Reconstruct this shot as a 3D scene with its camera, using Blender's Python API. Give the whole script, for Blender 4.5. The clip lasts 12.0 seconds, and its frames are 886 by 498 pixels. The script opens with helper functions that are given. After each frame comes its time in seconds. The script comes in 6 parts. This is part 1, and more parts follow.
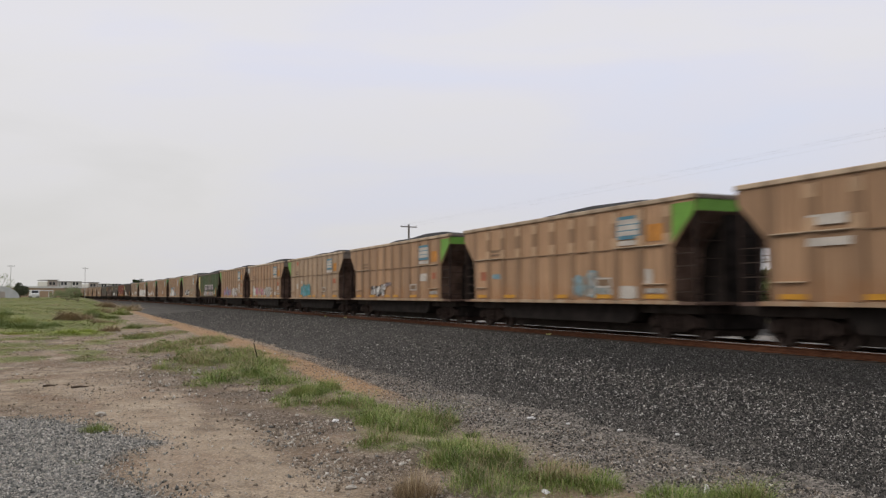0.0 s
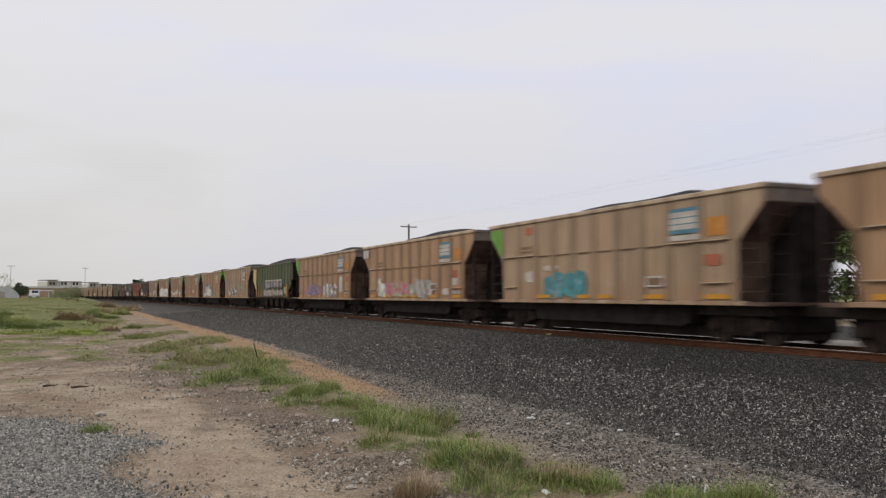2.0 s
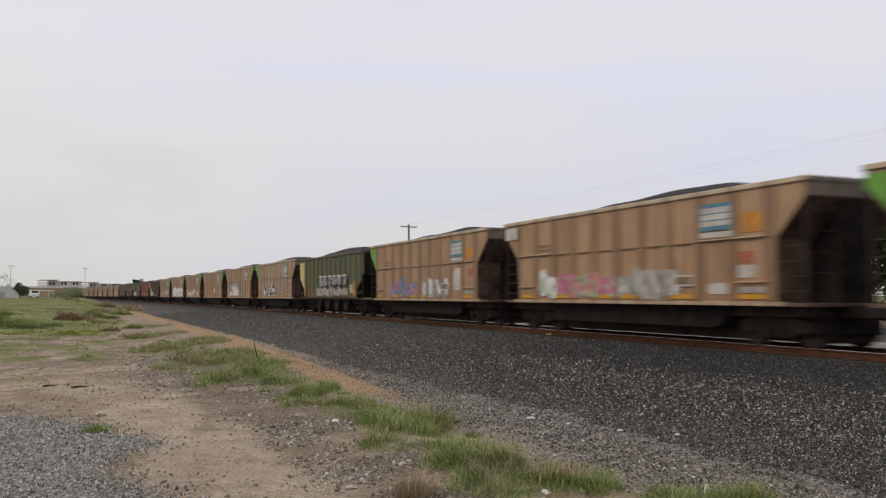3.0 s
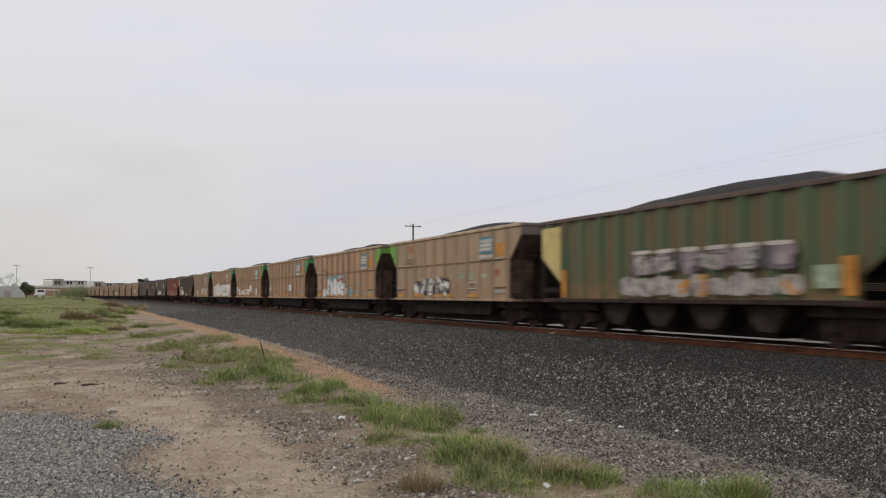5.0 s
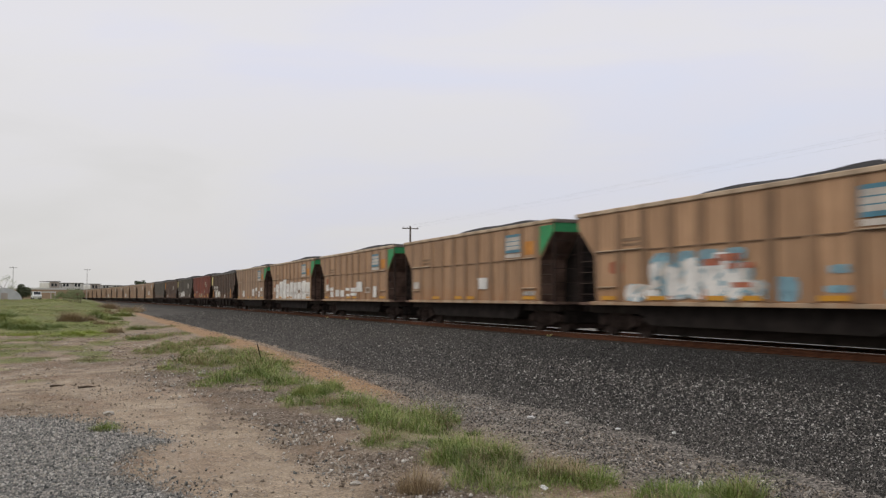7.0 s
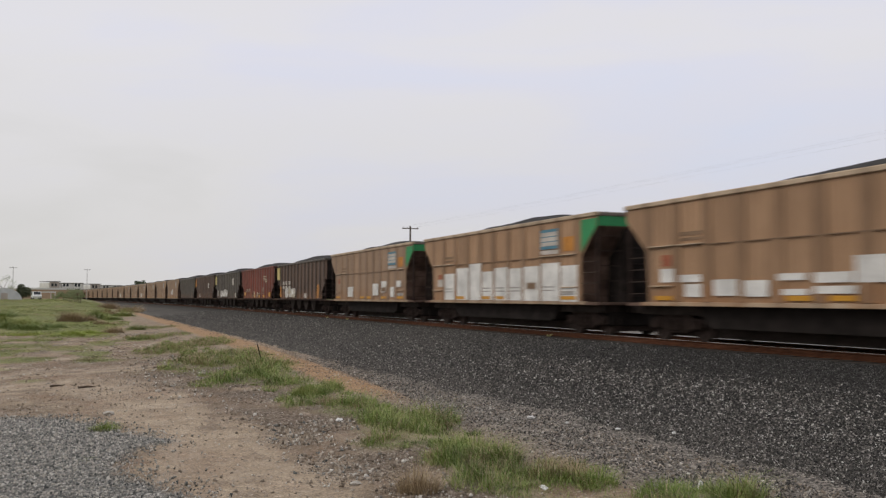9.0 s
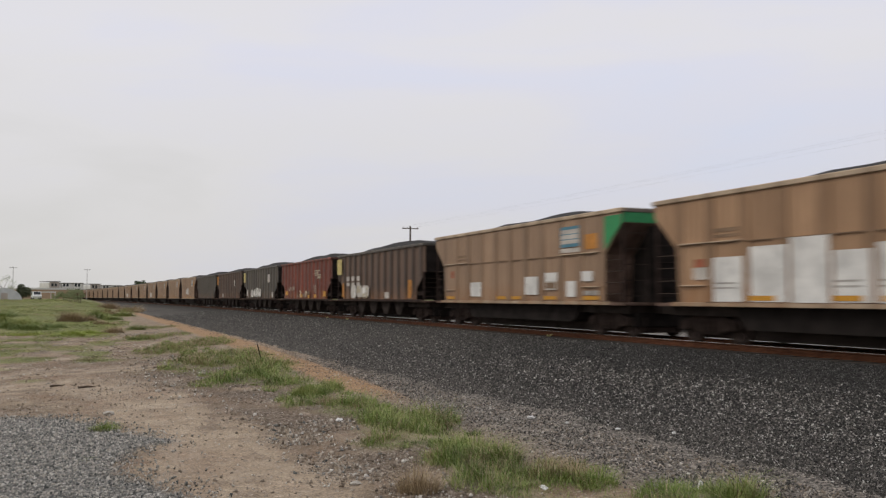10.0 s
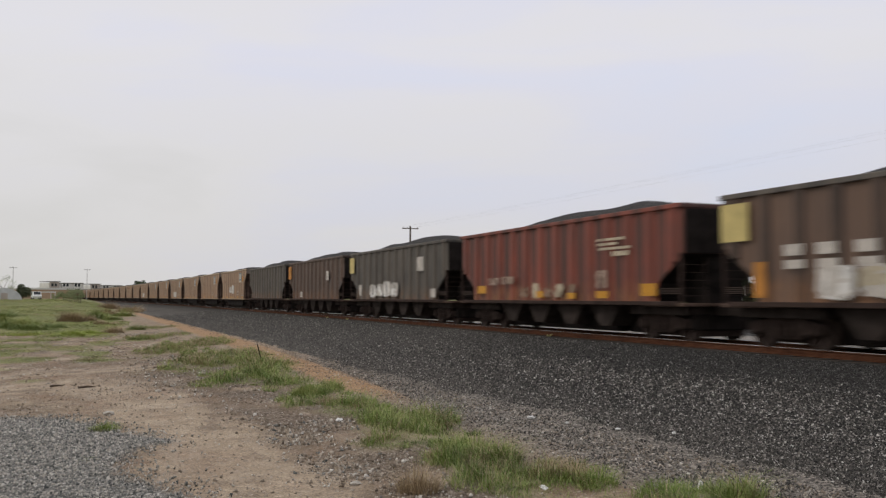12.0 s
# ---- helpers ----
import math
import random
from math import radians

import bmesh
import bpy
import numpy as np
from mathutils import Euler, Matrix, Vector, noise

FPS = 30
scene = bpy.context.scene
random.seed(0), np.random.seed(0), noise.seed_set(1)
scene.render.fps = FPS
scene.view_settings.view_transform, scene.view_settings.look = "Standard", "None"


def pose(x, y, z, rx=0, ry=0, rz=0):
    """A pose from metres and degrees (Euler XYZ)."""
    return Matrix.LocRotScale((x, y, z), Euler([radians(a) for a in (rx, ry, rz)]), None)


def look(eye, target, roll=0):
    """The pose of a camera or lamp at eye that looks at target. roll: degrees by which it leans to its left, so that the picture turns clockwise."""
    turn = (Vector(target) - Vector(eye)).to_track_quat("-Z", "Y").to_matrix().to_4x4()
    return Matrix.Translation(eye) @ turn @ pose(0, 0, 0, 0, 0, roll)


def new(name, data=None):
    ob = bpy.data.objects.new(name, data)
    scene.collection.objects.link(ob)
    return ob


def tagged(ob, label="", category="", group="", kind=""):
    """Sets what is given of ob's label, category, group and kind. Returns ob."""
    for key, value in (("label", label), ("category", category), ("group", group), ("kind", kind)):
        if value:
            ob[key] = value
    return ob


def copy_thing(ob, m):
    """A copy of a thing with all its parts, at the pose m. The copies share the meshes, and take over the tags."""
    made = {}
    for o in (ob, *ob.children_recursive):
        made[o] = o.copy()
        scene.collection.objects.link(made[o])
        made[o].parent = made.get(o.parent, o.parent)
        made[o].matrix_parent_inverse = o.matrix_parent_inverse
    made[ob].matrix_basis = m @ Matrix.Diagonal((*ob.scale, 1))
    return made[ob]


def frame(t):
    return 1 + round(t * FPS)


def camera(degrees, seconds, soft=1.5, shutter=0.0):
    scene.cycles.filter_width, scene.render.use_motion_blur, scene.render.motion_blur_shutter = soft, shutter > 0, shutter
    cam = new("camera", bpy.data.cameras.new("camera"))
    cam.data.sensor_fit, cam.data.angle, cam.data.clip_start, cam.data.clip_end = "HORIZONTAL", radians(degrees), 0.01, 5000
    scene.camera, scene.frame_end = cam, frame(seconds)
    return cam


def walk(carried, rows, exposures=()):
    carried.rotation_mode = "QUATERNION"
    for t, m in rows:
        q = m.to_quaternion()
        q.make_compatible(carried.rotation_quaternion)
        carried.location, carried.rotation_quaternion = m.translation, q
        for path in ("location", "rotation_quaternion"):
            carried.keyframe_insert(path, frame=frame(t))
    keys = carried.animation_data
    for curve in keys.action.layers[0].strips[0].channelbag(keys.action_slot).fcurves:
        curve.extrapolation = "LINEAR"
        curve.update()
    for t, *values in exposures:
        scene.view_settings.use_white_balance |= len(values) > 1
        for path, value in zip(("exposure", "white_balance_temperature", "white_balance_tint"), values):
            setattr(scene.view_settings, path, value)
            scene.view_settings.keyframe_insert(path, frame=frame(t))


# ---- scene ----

# ---- camera ----
EYE = (0.0, 0.0, 1.2206)
cam = camera(54.0, 12.0, soft=1.3, shutter=0.6)


def aim(dx, dy, ahead=0.0):
    """The tripod pose, nudged by small turns (thousandths of a radian) and a short push along the view."""
    turn = 22.831 - math.degrees(dx / 1538.4)
    a = radians(turn)
    return pose(EYE[0] + ahead * math.sin(a), EYE[1] + ahead * math.cos(a), EYE[2],
                93.155 + math.degrees(dy / 1538.4), 0, -turn)


walk(cam, [(0.0, aim(-3.1, -2.6, 0.27)), (3.2, aim(-3.1, -2.6, 0.27)), (4.2, aim(1.3, -3.2, 0.1)), (5.0, aim(4.5, -3.8)),
           (5.5, aim(5.5, -1.8)), (6.0, aim(2.0, -1.0)), (6.5, aim(2.0, 1.2)), (7.0, aim(-0.5, 0.0)),
           (8.8, aim(-0.5, 0.0)), (12.0, aim(-0.5, 0.0))],
     exposures=[(0.0, 0.06), (3.2, 0.06), (5.0, 0.02), (6.0, 0.06), (7.2, 0.06), (9.0, 0.03), (12.0, 0.03)])

# ---- world and sun ----
SUN_DIRECTION = Vector((-0.72, 0.22, 0.78)).normalized()   # towards the sun, veiled by cloud


def make_world():
    w = bpy.data.worlds.new("overcast_sky")
    scene.world = w
    w.use_nodes = True
    nt = w.node_tree
    nt.nodes.clear()
    N, L = nt.nodes.new, nt.links.new
    out = N("ShaderNodeOutputWorld")
    bg = N("ShaderNodeBackground")
    sky = N("ShaderNodeTexSky")
    sky.sky_type = 'NISHITA'
    sky.sun_disc = False
    sky.sun_elevation = math.asin(SUN_DIRECTION.z)
    sky.sun_rotation = math.atan2(SUN_DIRECTION.x, SUN_DIRECTION.y)
    sky.air_density, sky.dust_density = 1.0, 2.0
    co = N("ShaderNodeTexCoord")
    mp = N("ShaderNodeMapping")
    mp.inputs["Scale"].default_value = (1.0, 1.0, 4.5)
    mp.inputs["Rotation"].default_value = (0.25, 0.1, 0.6)
    L(co.outputs["Generated"], mp.inputs["Vector"])
    n1 = N("ShaderNodeTexNoise")
    n1.inputs["Scale"].default_value = 2.3
    n1.inputs["Detail"].default_value = 5.0
    n1.inputs["Roughness"].default_value = 0.5
    n1.inputs["Distortion"].default_value = 0.4
    L(mp.outputs["Vector"], n1.inputs["Vector"])
    # the cloud thins towards the north-east, where pale blue shows through
    side = N("ShaderNodeVectorMath")
    side.operation = 'DOT_PRODUCT'
    side.inputs[1].default_value = (0.97, 0.24, 0.35)
    L(co.outputs["Generated"], side.inputs[0])
    thin = N("ShaderNodeMath")
    thin.operation = 'MULTIPLY_ADD'
    thin.inputs[1].default_value, thin.inputs[2].default_value = 0.24, 0.07
    L(side.outputs["Value"], thin.inputs[0])
    veil = N("ShaderNodeMath")
    veil.operation = 'MULTIPLY_ADD'
    veil.inputs[1].default_value = 0.62
    L(n1.outputs["Fac"], veil.inputs[0])
    L(thin.outputs[0], veil.inputs[2])
    ramp = N("ShaderNodeValToRGB")
    e = ramp.color_ramp.elements
    e.new(0.5)
    e.new(0.6)
    e.new(0.62)
    for el, (at, c) in zip(e, ((0.36, (7.26, 7.13, 7.24)), (0.45, (7.62, 7.47, 7.66)), (0.52, (7.57, 7.46, 7.88)), (0.59, (7.30, 7.31, 8.20)), (0.70, (6.97, 7.28, 8.60)))):
        el.position, el.color = at, (*c, 1)
    L(veil.outputs[0], ramp.inputs["Fac"])
    mix = N("ShaderNodeMix")
    mix.data_type = 'RGBA'
    mix.inputs["Factor"].default_value = 0.95
    L(sky.outputs["Color"], mix.inputs["A"])
    L(ramp.outputs["Color"], mix.inputs["B"])
    sep = N("ShaderNodeSeparateXYZ")
    L(co.outputs["Generated"], sep.inputs[0])
    haze = N("ShaderNodeValToRGB")
    h = haze.color_ramp.elements
    h[0].position, h[0].color = 0.0, (0.870, 0.868, 0.835, 1)
    h[1].position, h[1].color = 0.27, (1, 1, 1, 1)
    L(sep.outputs["Z"], haze.inputs["Fac"])
    dim = N("ShaderNodeMix")
    dim.data_type, dim.blend_type = 'RGBA', 'MULTIPLY'
    dim.inputs["Factor"].default_value = 1.0
    L(mix.outputs["Result"], dim.inputs["A"])
    L(haze.outputs["Color"], dim.inputs["B"])
    L(dim.outputs["Result"], bg.inputs["Color"])
    bg.inputs["Strength"].default_value = 0.1
    L(bg.outputs["Background"], out.inputs["Surface"])


make_world()
sun_data = bpy.data.lights.new("sun", 'SUN')
sun_data.energy, sun_data.angle, sun_data.color = 0.9, radians(25), (1.0, 0.95, 0.88)
sun = new("sun", sun_data)
sun.matrix_world = look((-40, 10, 60), Vector((-40, 10, 60)) - SUN_DIRECTION)

# ---- materials ----


class Mat:
    """A small wrapper to write node materials in few lines."""

    def __init__(self, name, rough=0.8, metal=0.0):
        self.m = bpy.data.materials.new(name)
        self.m.use_nodes = True
        self.nt = self.m.node_tree
        self.b = self.nt.nodes["Principled BSDF"]
        self.b.inputs["Roughness"].default_value = rough
        self.b.inputs["Metallic"].default_value = metal
        self.coord = self.nt.nodes.new("ShaderNodeTexCoord")

    def n(self, kind):
        return self.nt.nodes.new("ShaderNode" + kind)

    def link(self, a, b):
        self.nt.links.new(a, b)

    def space(self, scale=(1, 1, 1), world=False):
        mp = self.n("Mapping")
        mp.inputs["Scale"].default_value = scale
        if world:
            self.link(self.n("NewGeometry").outputs["Position"], mp.inputs["Vector"])
        else:
            self.link(self.coord.outputs["Object"], mp.inputs["Vector"])
        return mp.outputs["Vector"]

    def noise(self, scale, detail=4.0, rough=0.55, vec=None):
        t = self.n("TexNoise")
        t.inputs["Scale"].default_value = scale
        t.inputs["Detail"].default_value = detail
        t.inputs["Roughness"].default_value = rough
        self.link(vec if vec is not None else self.space(), t.inputs["Vector"])
        return t.outputs["Fac"]

    def ramp(self, fac, stops):
        r = self.n("ValToRGB")
        el = r.color_ramp.elements
        while len(el) < len(stops):
            el.new(0.5)
        for e, (p, c) in zip(el, stops):
            e.position = p
            e.color = (c, c, c, 1) if isinstance(c, (int, float)) else (*c, 1)
        self.link(fac, r.inputs["Fac"])
        return r.outputs["Color"]

    def mix(self, fac, a, b, how='MIX'):
        x = self.n("Mix")
        x.data_type, x.blend_type = 'RGBA', how
        for slot, v in (("Factor", fac), ("A", a), ("B", b)):
            if isinstance(v, (int, float)):
                x.inputs[slot].default_value = v if slot == "Factor" else (v, v, v, 1)
            elif isinstance(v, tuple):
                x.inputs[slot].default_value = (*v, 1)
            else:
                self.link(v, x.inputs[slot])
        return x.outputs["Result"]

    def math(self, op, a, b=0.0):
        x = self.n("Math")
        x.operation = op
        for i, v in enumerate((a, b)):
            if isinstance(v, (int, float)):
                x.inputs[i].default_value = v
            else:
                self.link(v, x.inputs[i])
        return x.outputs[0]

    def color(self, c):
        if isinstance(c, tuple):
            self.b.inputs["Base Color"].default_value = (*c, 1)
        else:
            self.link(c, self.b.inputs["Base Color"])

    def bump(self, height, strength=0.4, distance=0.02):
        x = self.n("Bump")
        x.inputs["Strength"].default_value = strength
        x.inputs["Distance"].default_value = distance
        self.link(height, x.inputs["Height"])
        self.link(x.outputs["Normal"], self.b.inputs["Normal"])

    def attr(self, name):
        a = self.n("Attribute")
        a.attribute_name = name
        return a.outputs["Fac"]

    def island(self):
        return self.n("NewGeometry").outputs["Random Per Island"]

    def obj_random(self):
        return self.n("ObjectInfo").outputs["Random"]


def tint(c, f):
    return tuple(min(1.0, v * f) for v in c)


def painted_metal(name, base, dirt, grime=0.5, rough=0.62, panel=1.24, first=4.98, shade_runs=0.6, rust=0.65, posts=0.0):
    """Weathered railcar paint: vertical dusty and rusty streaks, panel-to-panel tone, blotches; post shading painted as
    bands.
    """
    m = Mat(name, rough)
    streak = m.noise(1.0, 5, 0.62, m.space((3.0, 5.5, 0.35)))
    blotch = m.noise(0.55, 4, 0.6)
    grain = m.noise(26.0, 3, 0.6)
    sep = m.n("SeparateXYZ")
    m.link(m.space(), sep.inputs[0])
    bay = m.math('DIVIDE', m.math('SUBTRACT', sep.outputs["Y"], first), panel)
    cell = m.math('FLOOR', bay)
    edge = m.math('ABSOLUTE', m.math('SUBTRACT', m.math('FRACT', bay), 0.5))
    # band at bay edges: dirt runs, with the posts' shade put into colour
    shade_run = m.math('MULTIPLY', m.ramp(edge, [(0.315, 0.0), (0.350, 1.0)]), m.ramp(m.noise(1.3, 4, 0.6, m.space((1, 2.5, 0.6))), [(0.3, 0.55), (0.65, 1.0)]))
    wn = m.n("TexWhiteNoise")
    wn.noise_dimensions = '2D'
    comb = m.n("CombineXYZ")
    m.link(cell, comb.inputs[0])
    m.link(m.math('MULTIPLY', m.obj_random(), 31.0), comb.inputs[1])
    m.link(comb.outputs[0], wn.inputs["Vector"])
    c = m.mix(m.ramp(streak, [(0.42, 0.0), (0.72, grime)]), base, dirt)
    c = m.mix(m.ramp(blotch, [(0.40, 0.0), (0.75, grime * 0.8)]), c, tint(dirt, 1.25))
    fine = m.noise(1.0, 4, 0.7, m.space((9.0, 14.0, 0.5)))
    c = m.mix(m.ramp(fine, [(0.50, 0.0), (0.70, grime * 0.75)]), c, tint(dirt, 0.85))
    c = m.mix(m.ramp(fine, [(0.30, grime * 0.6), (0.46, 0.0)]), c, tint(base, 1.22))
    # with posts set, the band is the base darkened as painted shade
    c = m.mix(m.math('MULTIPLY', shade_run, max(shade_runs, posts)), c, tint(base, 0.42) if posts else tint(dirt, 0.72))
    c = m.mix(0.42, c, m.ramp(wn.outputs["Value"], [(0.0, 0.55), (1.0, 1.0)]), 'MULTIPLY')
    low = m.math('MULTIPLY', m.ramp(m.math('DIVIDE', sep.outputs["Z"], 4.0), [(0.28, 1.0), (0.45, 0.0)]),
                 m.ramp(m.noise(2.2, 5, 0.65, m.space((1, 1.6, 0.7))), [(0.42, 0.0), (0.62, rust)]))
    c = m.mix(low, c, (0.37, 0.165, 0.058))
    c = m.mix(0.22, c, m.ramp(grain, [(0.3, 0.5), (0.7, 1.0)]), 'MULTIPLY')
    c = m.mix(0.30, c, m.ramp(m.obj_random(), [(0.0, 0.45), (1.0, 1.0)]), 'MULTIPLY')
    m.color(c)
    m.bump(m.mix(0.3, streak, grain), 0.18, 0.01)
    return m.m


def plain(name, c, rough=0.7, metal=0.0, var=0.35, scale=6.0, gloss=0.3):
    m = Mat(name, rough, metal)
    m.b.inputs["Specular IOR Level"].default_value = gloss
    a = m.noise(scale, 5, 0.6)
    g = m.noise(scale * 9, 3, 0.6)
    col = m.mix(m.ramp(a, [(0.35, 0.0), (0.7, 1.0)]), tint(c, 1.0 - var), tint(c, 1.0 + var * 0.5))
    col = m.mix(0.25, col, m.ramp(g, [(0.3, 0.5), (0.7, 1.0)]), 'MULTIPLY')
    m.color(col)
    m.bump(g, 0.2, 0.006)
    return m.m


def spray(name, c, wear=0.45, var=0.25):
    """Sprayed or brushed paint, worn thin in vertical streaks so that the sheet shows through."""
    mat = plain(name, c, 0.65, 0, var, 2.0)
    nt = mat.node_tree
    N, L = nt.nodes.new, nt.links.new
    co, mp, n, r = N("ShaderNodeTexCoord"), N("ShaderNodeMapping"), N("ShaderNodeTexNoise"), N("ShaderNodeValToRGB")
    mp.inputs["Scale"].default_value = (1.0, 5.0, 1.7)
    n.inputs["Scale"].default_value, n.inputs["Detail"].default_value, n.inputs["Roughness"].default_value = 1.3, 6.0, 0.68
    e = r.color_ramp.elements
    e[0].position, e[0].color = wear - 0.12, (0.06, 0.06, 0.06, 1)
    e[1].position, e[1].color = wear + 0.07, (0.97, 0.97, 0.97, 1)
    L(co.outputs["Object"], mp.inputs["Vector"])
    L(mp.outputs["Vector"], n.inputs["Vector"])
    L(n.outputs["Fac"], r.inputs["Fac"])
    L(r.outputs["Color"], nt.nodes["Principled BSDF"].inputs["Alpha"])
    return mat


WARM_TAN = painted_metal("tan_weathered_paint", (0.560, 0.338, 0.188), (0.28, 0.157, 0.080), 0.75, shade_runs=0.70, rust=0.85)
PALE_TAN = painted_metal("pale_tan_paint", (0.545, 0.385, 0.248), (0.30, 0.190, 0.110), 0.7, shade_runs=0.6, rust=0.5)
# haze over the far cars put into a greyer tan; car 5 shares it
DUSTY_HAZE_TAN = painted_metal("dusty_tan_paint", (0.47, 0.305, 0.190), (0.27, 0.165, 0.098), 0.65)
TAN_RIM = painted_metal("tan_rim_paint", (0.60, 0.46, 0.32), (0.36, 0.25, 0.16), 0.4)
DULL_TAN = plain("faded_tan_gusset_paint", (0.50, 0.335, 0.208), 0.7, 0, 0.18, 0.5)
GREEN_CAR = painted_metal("green_hopper_paint", (0.066, 0.140, 0.060), (0.22, 0.092, 0.046), 0.40, panel=1.0585, first=7.409, shade_runs=0.75)
BROWN_CAR = painted_metal("brown_hopper_paint", (0.145, 0.090, 0.064), (0.19, 0.11, 0.07), 0.7, panel=1.0585, first=6.88, shade_runs=0.0, posts=1.0)
RED_CAR = painted_metal("red_hopper_paint", (0.315, 0.076, 0.045), (0.10, 0.047, 0.036), 0.7, panel=1.0585, first=7.409, shade_runs=0.95)
BLACK_CAR = painted_metal("black_hopper_paint", (0.055, 0.050, 0.045), (0.20, 0.165, 0.130), 0.45, panel=1.0585, first=6.88, shade_runs=0.8, rust=0.35)
DARK_CAR = painted_metal("dark_brown_hopper_paint", (0.070, 0.050, 0.042), (0.19, 0.115, 0.078), 0.5, panel=1.0585, first=6.88, shade_runs=0.75, rust=0.4)
GRIMY = plain("grimy_steel", (0.050, 0.039, 0.034), 0.9, 0.0, 0.5, 2.5, 0.1)
BLACK_STEEL = plain("coal_blackened_steel", (0.026, 0.021, 0.019), 0.9, 0.0, 0.5, 2.5, 0.1)
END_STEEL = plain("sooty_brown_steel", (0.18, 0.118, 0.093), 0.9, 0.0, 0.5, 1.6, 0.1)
TRUCK_STEEL = plain("dusty_cast_steel", (0.048, 0.034, 0.029), 0.95, 0.0, 0.5, 4.0, 0.1)
WHEEL_STEEL = plain("worn_wheel_steel", (0.066, 0.047, 0.040), 0.9, 0.0, 0.4, 8.0, 0.15)
DUSTY_END = plain("dusty_grey_end_steel", (0.235, 0.195, 0.165), 0.85, 0.0, 0.35, 1.8, 0.1)
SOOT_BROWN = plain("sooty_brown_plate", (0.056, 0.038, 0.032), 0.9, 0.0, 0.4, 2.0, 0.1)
RUNG_STEEL = plain("dusty_rung_steel", (0.062, 0.046, 0.038), 0.9, 0.0, 0.3, 6.0, 0.1)
FADED_INK = plain("faded_brown_lettering", (0.24, 0.155, 0.095), 0.7, 0.0, 0.3, 3.0)
LIME = plain("lime_green_paint", (0.165, 0.36, 0.055), 0.55, 0, 0.2, 2.0)
EMERALD = plain("emerald_green_paint", (0.04, 0.29, 0.105), 0.55, 0, 0.2, 2.0)
CREAM = plain("cream_yellow_paint", (0.62, 0.50, 0.20), 0.6, 0, 0.2, 1.5)
YELLOW = plain("reflective_yellow", (0.62, 0.30, 0.03), 0.5, 0, 0.2, 5.0)
CREAM_SPRAY = spray("cream_spray_paint", (0.58, 0.50, 0.36), 0.42)
FADED_BLUE = spray("faded_blue_spray_paint", (0.34, 0.41, 0.41), 0.50)
ORANGE = spray("faded_orange_paint", (0.58, 0.25, 0.05), 0.38)
WHITE = spray("chalky_white_paint", (0.80, 0.78, 0.74), 0.30)
DUSTY_WHITE = spray("dusty_white_paint", (0.60, 0.55, 0.49), 0.36)
TEAL = spray("faded_teal_paint", (0.10, 0.33, 0.36), 0.44)
BLUE = plain("blue_logo_paint", (0.10, 0.25, 0.33), 0.6, 0, 0.25, 2.0)
RED = spray("faded_red_paint", (0.48, 0.15, 0.08), 0.45)
PINK = spray("pink_spray_paint", (0.62, 0.22, 0.30), 0.44)
LILAC = spray("lilac_grey_spray_paint", (0.36, 0.29, 0.31), 0.44)
VIOLET = spray("violet_spray_paint", (0.30, 0.20, 0.40), 0.44)
MINT = spray("mint_spray_paint", (0.40, 0.48, 0.34), 0.44)
SKYBLUE = spray("sky_blue_spray_paint", (0.24, 0.42, 0.50), 0.44)
SALMON = spray("salmon_spray_paint", (0.62, 0.32, 0.22), 0.44)
PALE_BUFF = spray("pale_buff_paint", (0.42, 0.31, 0.24), 0.50)
DULL_BUFF = spray("dull_buff_paint", (0.33, 0.235, 0.165), 0.50)
SLATE = spray("slate_spray_paint", (0.13, 0.115, 0.125), 0.44)
INK = spray("black_spray_paint", (0.06, 0.055, 0.06), 0.44)
PALE_GREY = spray("pale_grey_spray_paint", (0.46, 0.43, 0.39), 0.44)


def coal_material():
    m = Mat("coal", 0.95)
    m.b.inputs["Specular IOR Level"].default_value = 0.15
    a = m.noise(9.0, 5, 0.7)
    m.color(m.ramp(a, [(0.3, (0.022, 0.021, 0.021)), (0.75, (0.085, 0.081, 0.078))]))
    m.bump(a, 0.9, 0.06)
    return m.m


COAL = coal_material()


def rail_material():
    m = Mat("rusty_rail", 0.85, 0.0)
    a = m.noise(3.0, 5, 0.6, m.space((4, 1, 4), True))
    m.b.inputs["Specular IOR Level"].default_value = 0.08
    m.color(m.ramp(a, [(0.3, (0.068, 0.028, 0.016)), (0.7, (0.122, 0.053, 0.029))]))
    m.bump(a, 0.3, 0.01)
    return m.m


RAIL_RUST = rail_material()
RAIL_HEAD = plain("polished_rail_head", (0.55, 0.53, 0.50), 0.22, 1.0, 0.15, 3.0)


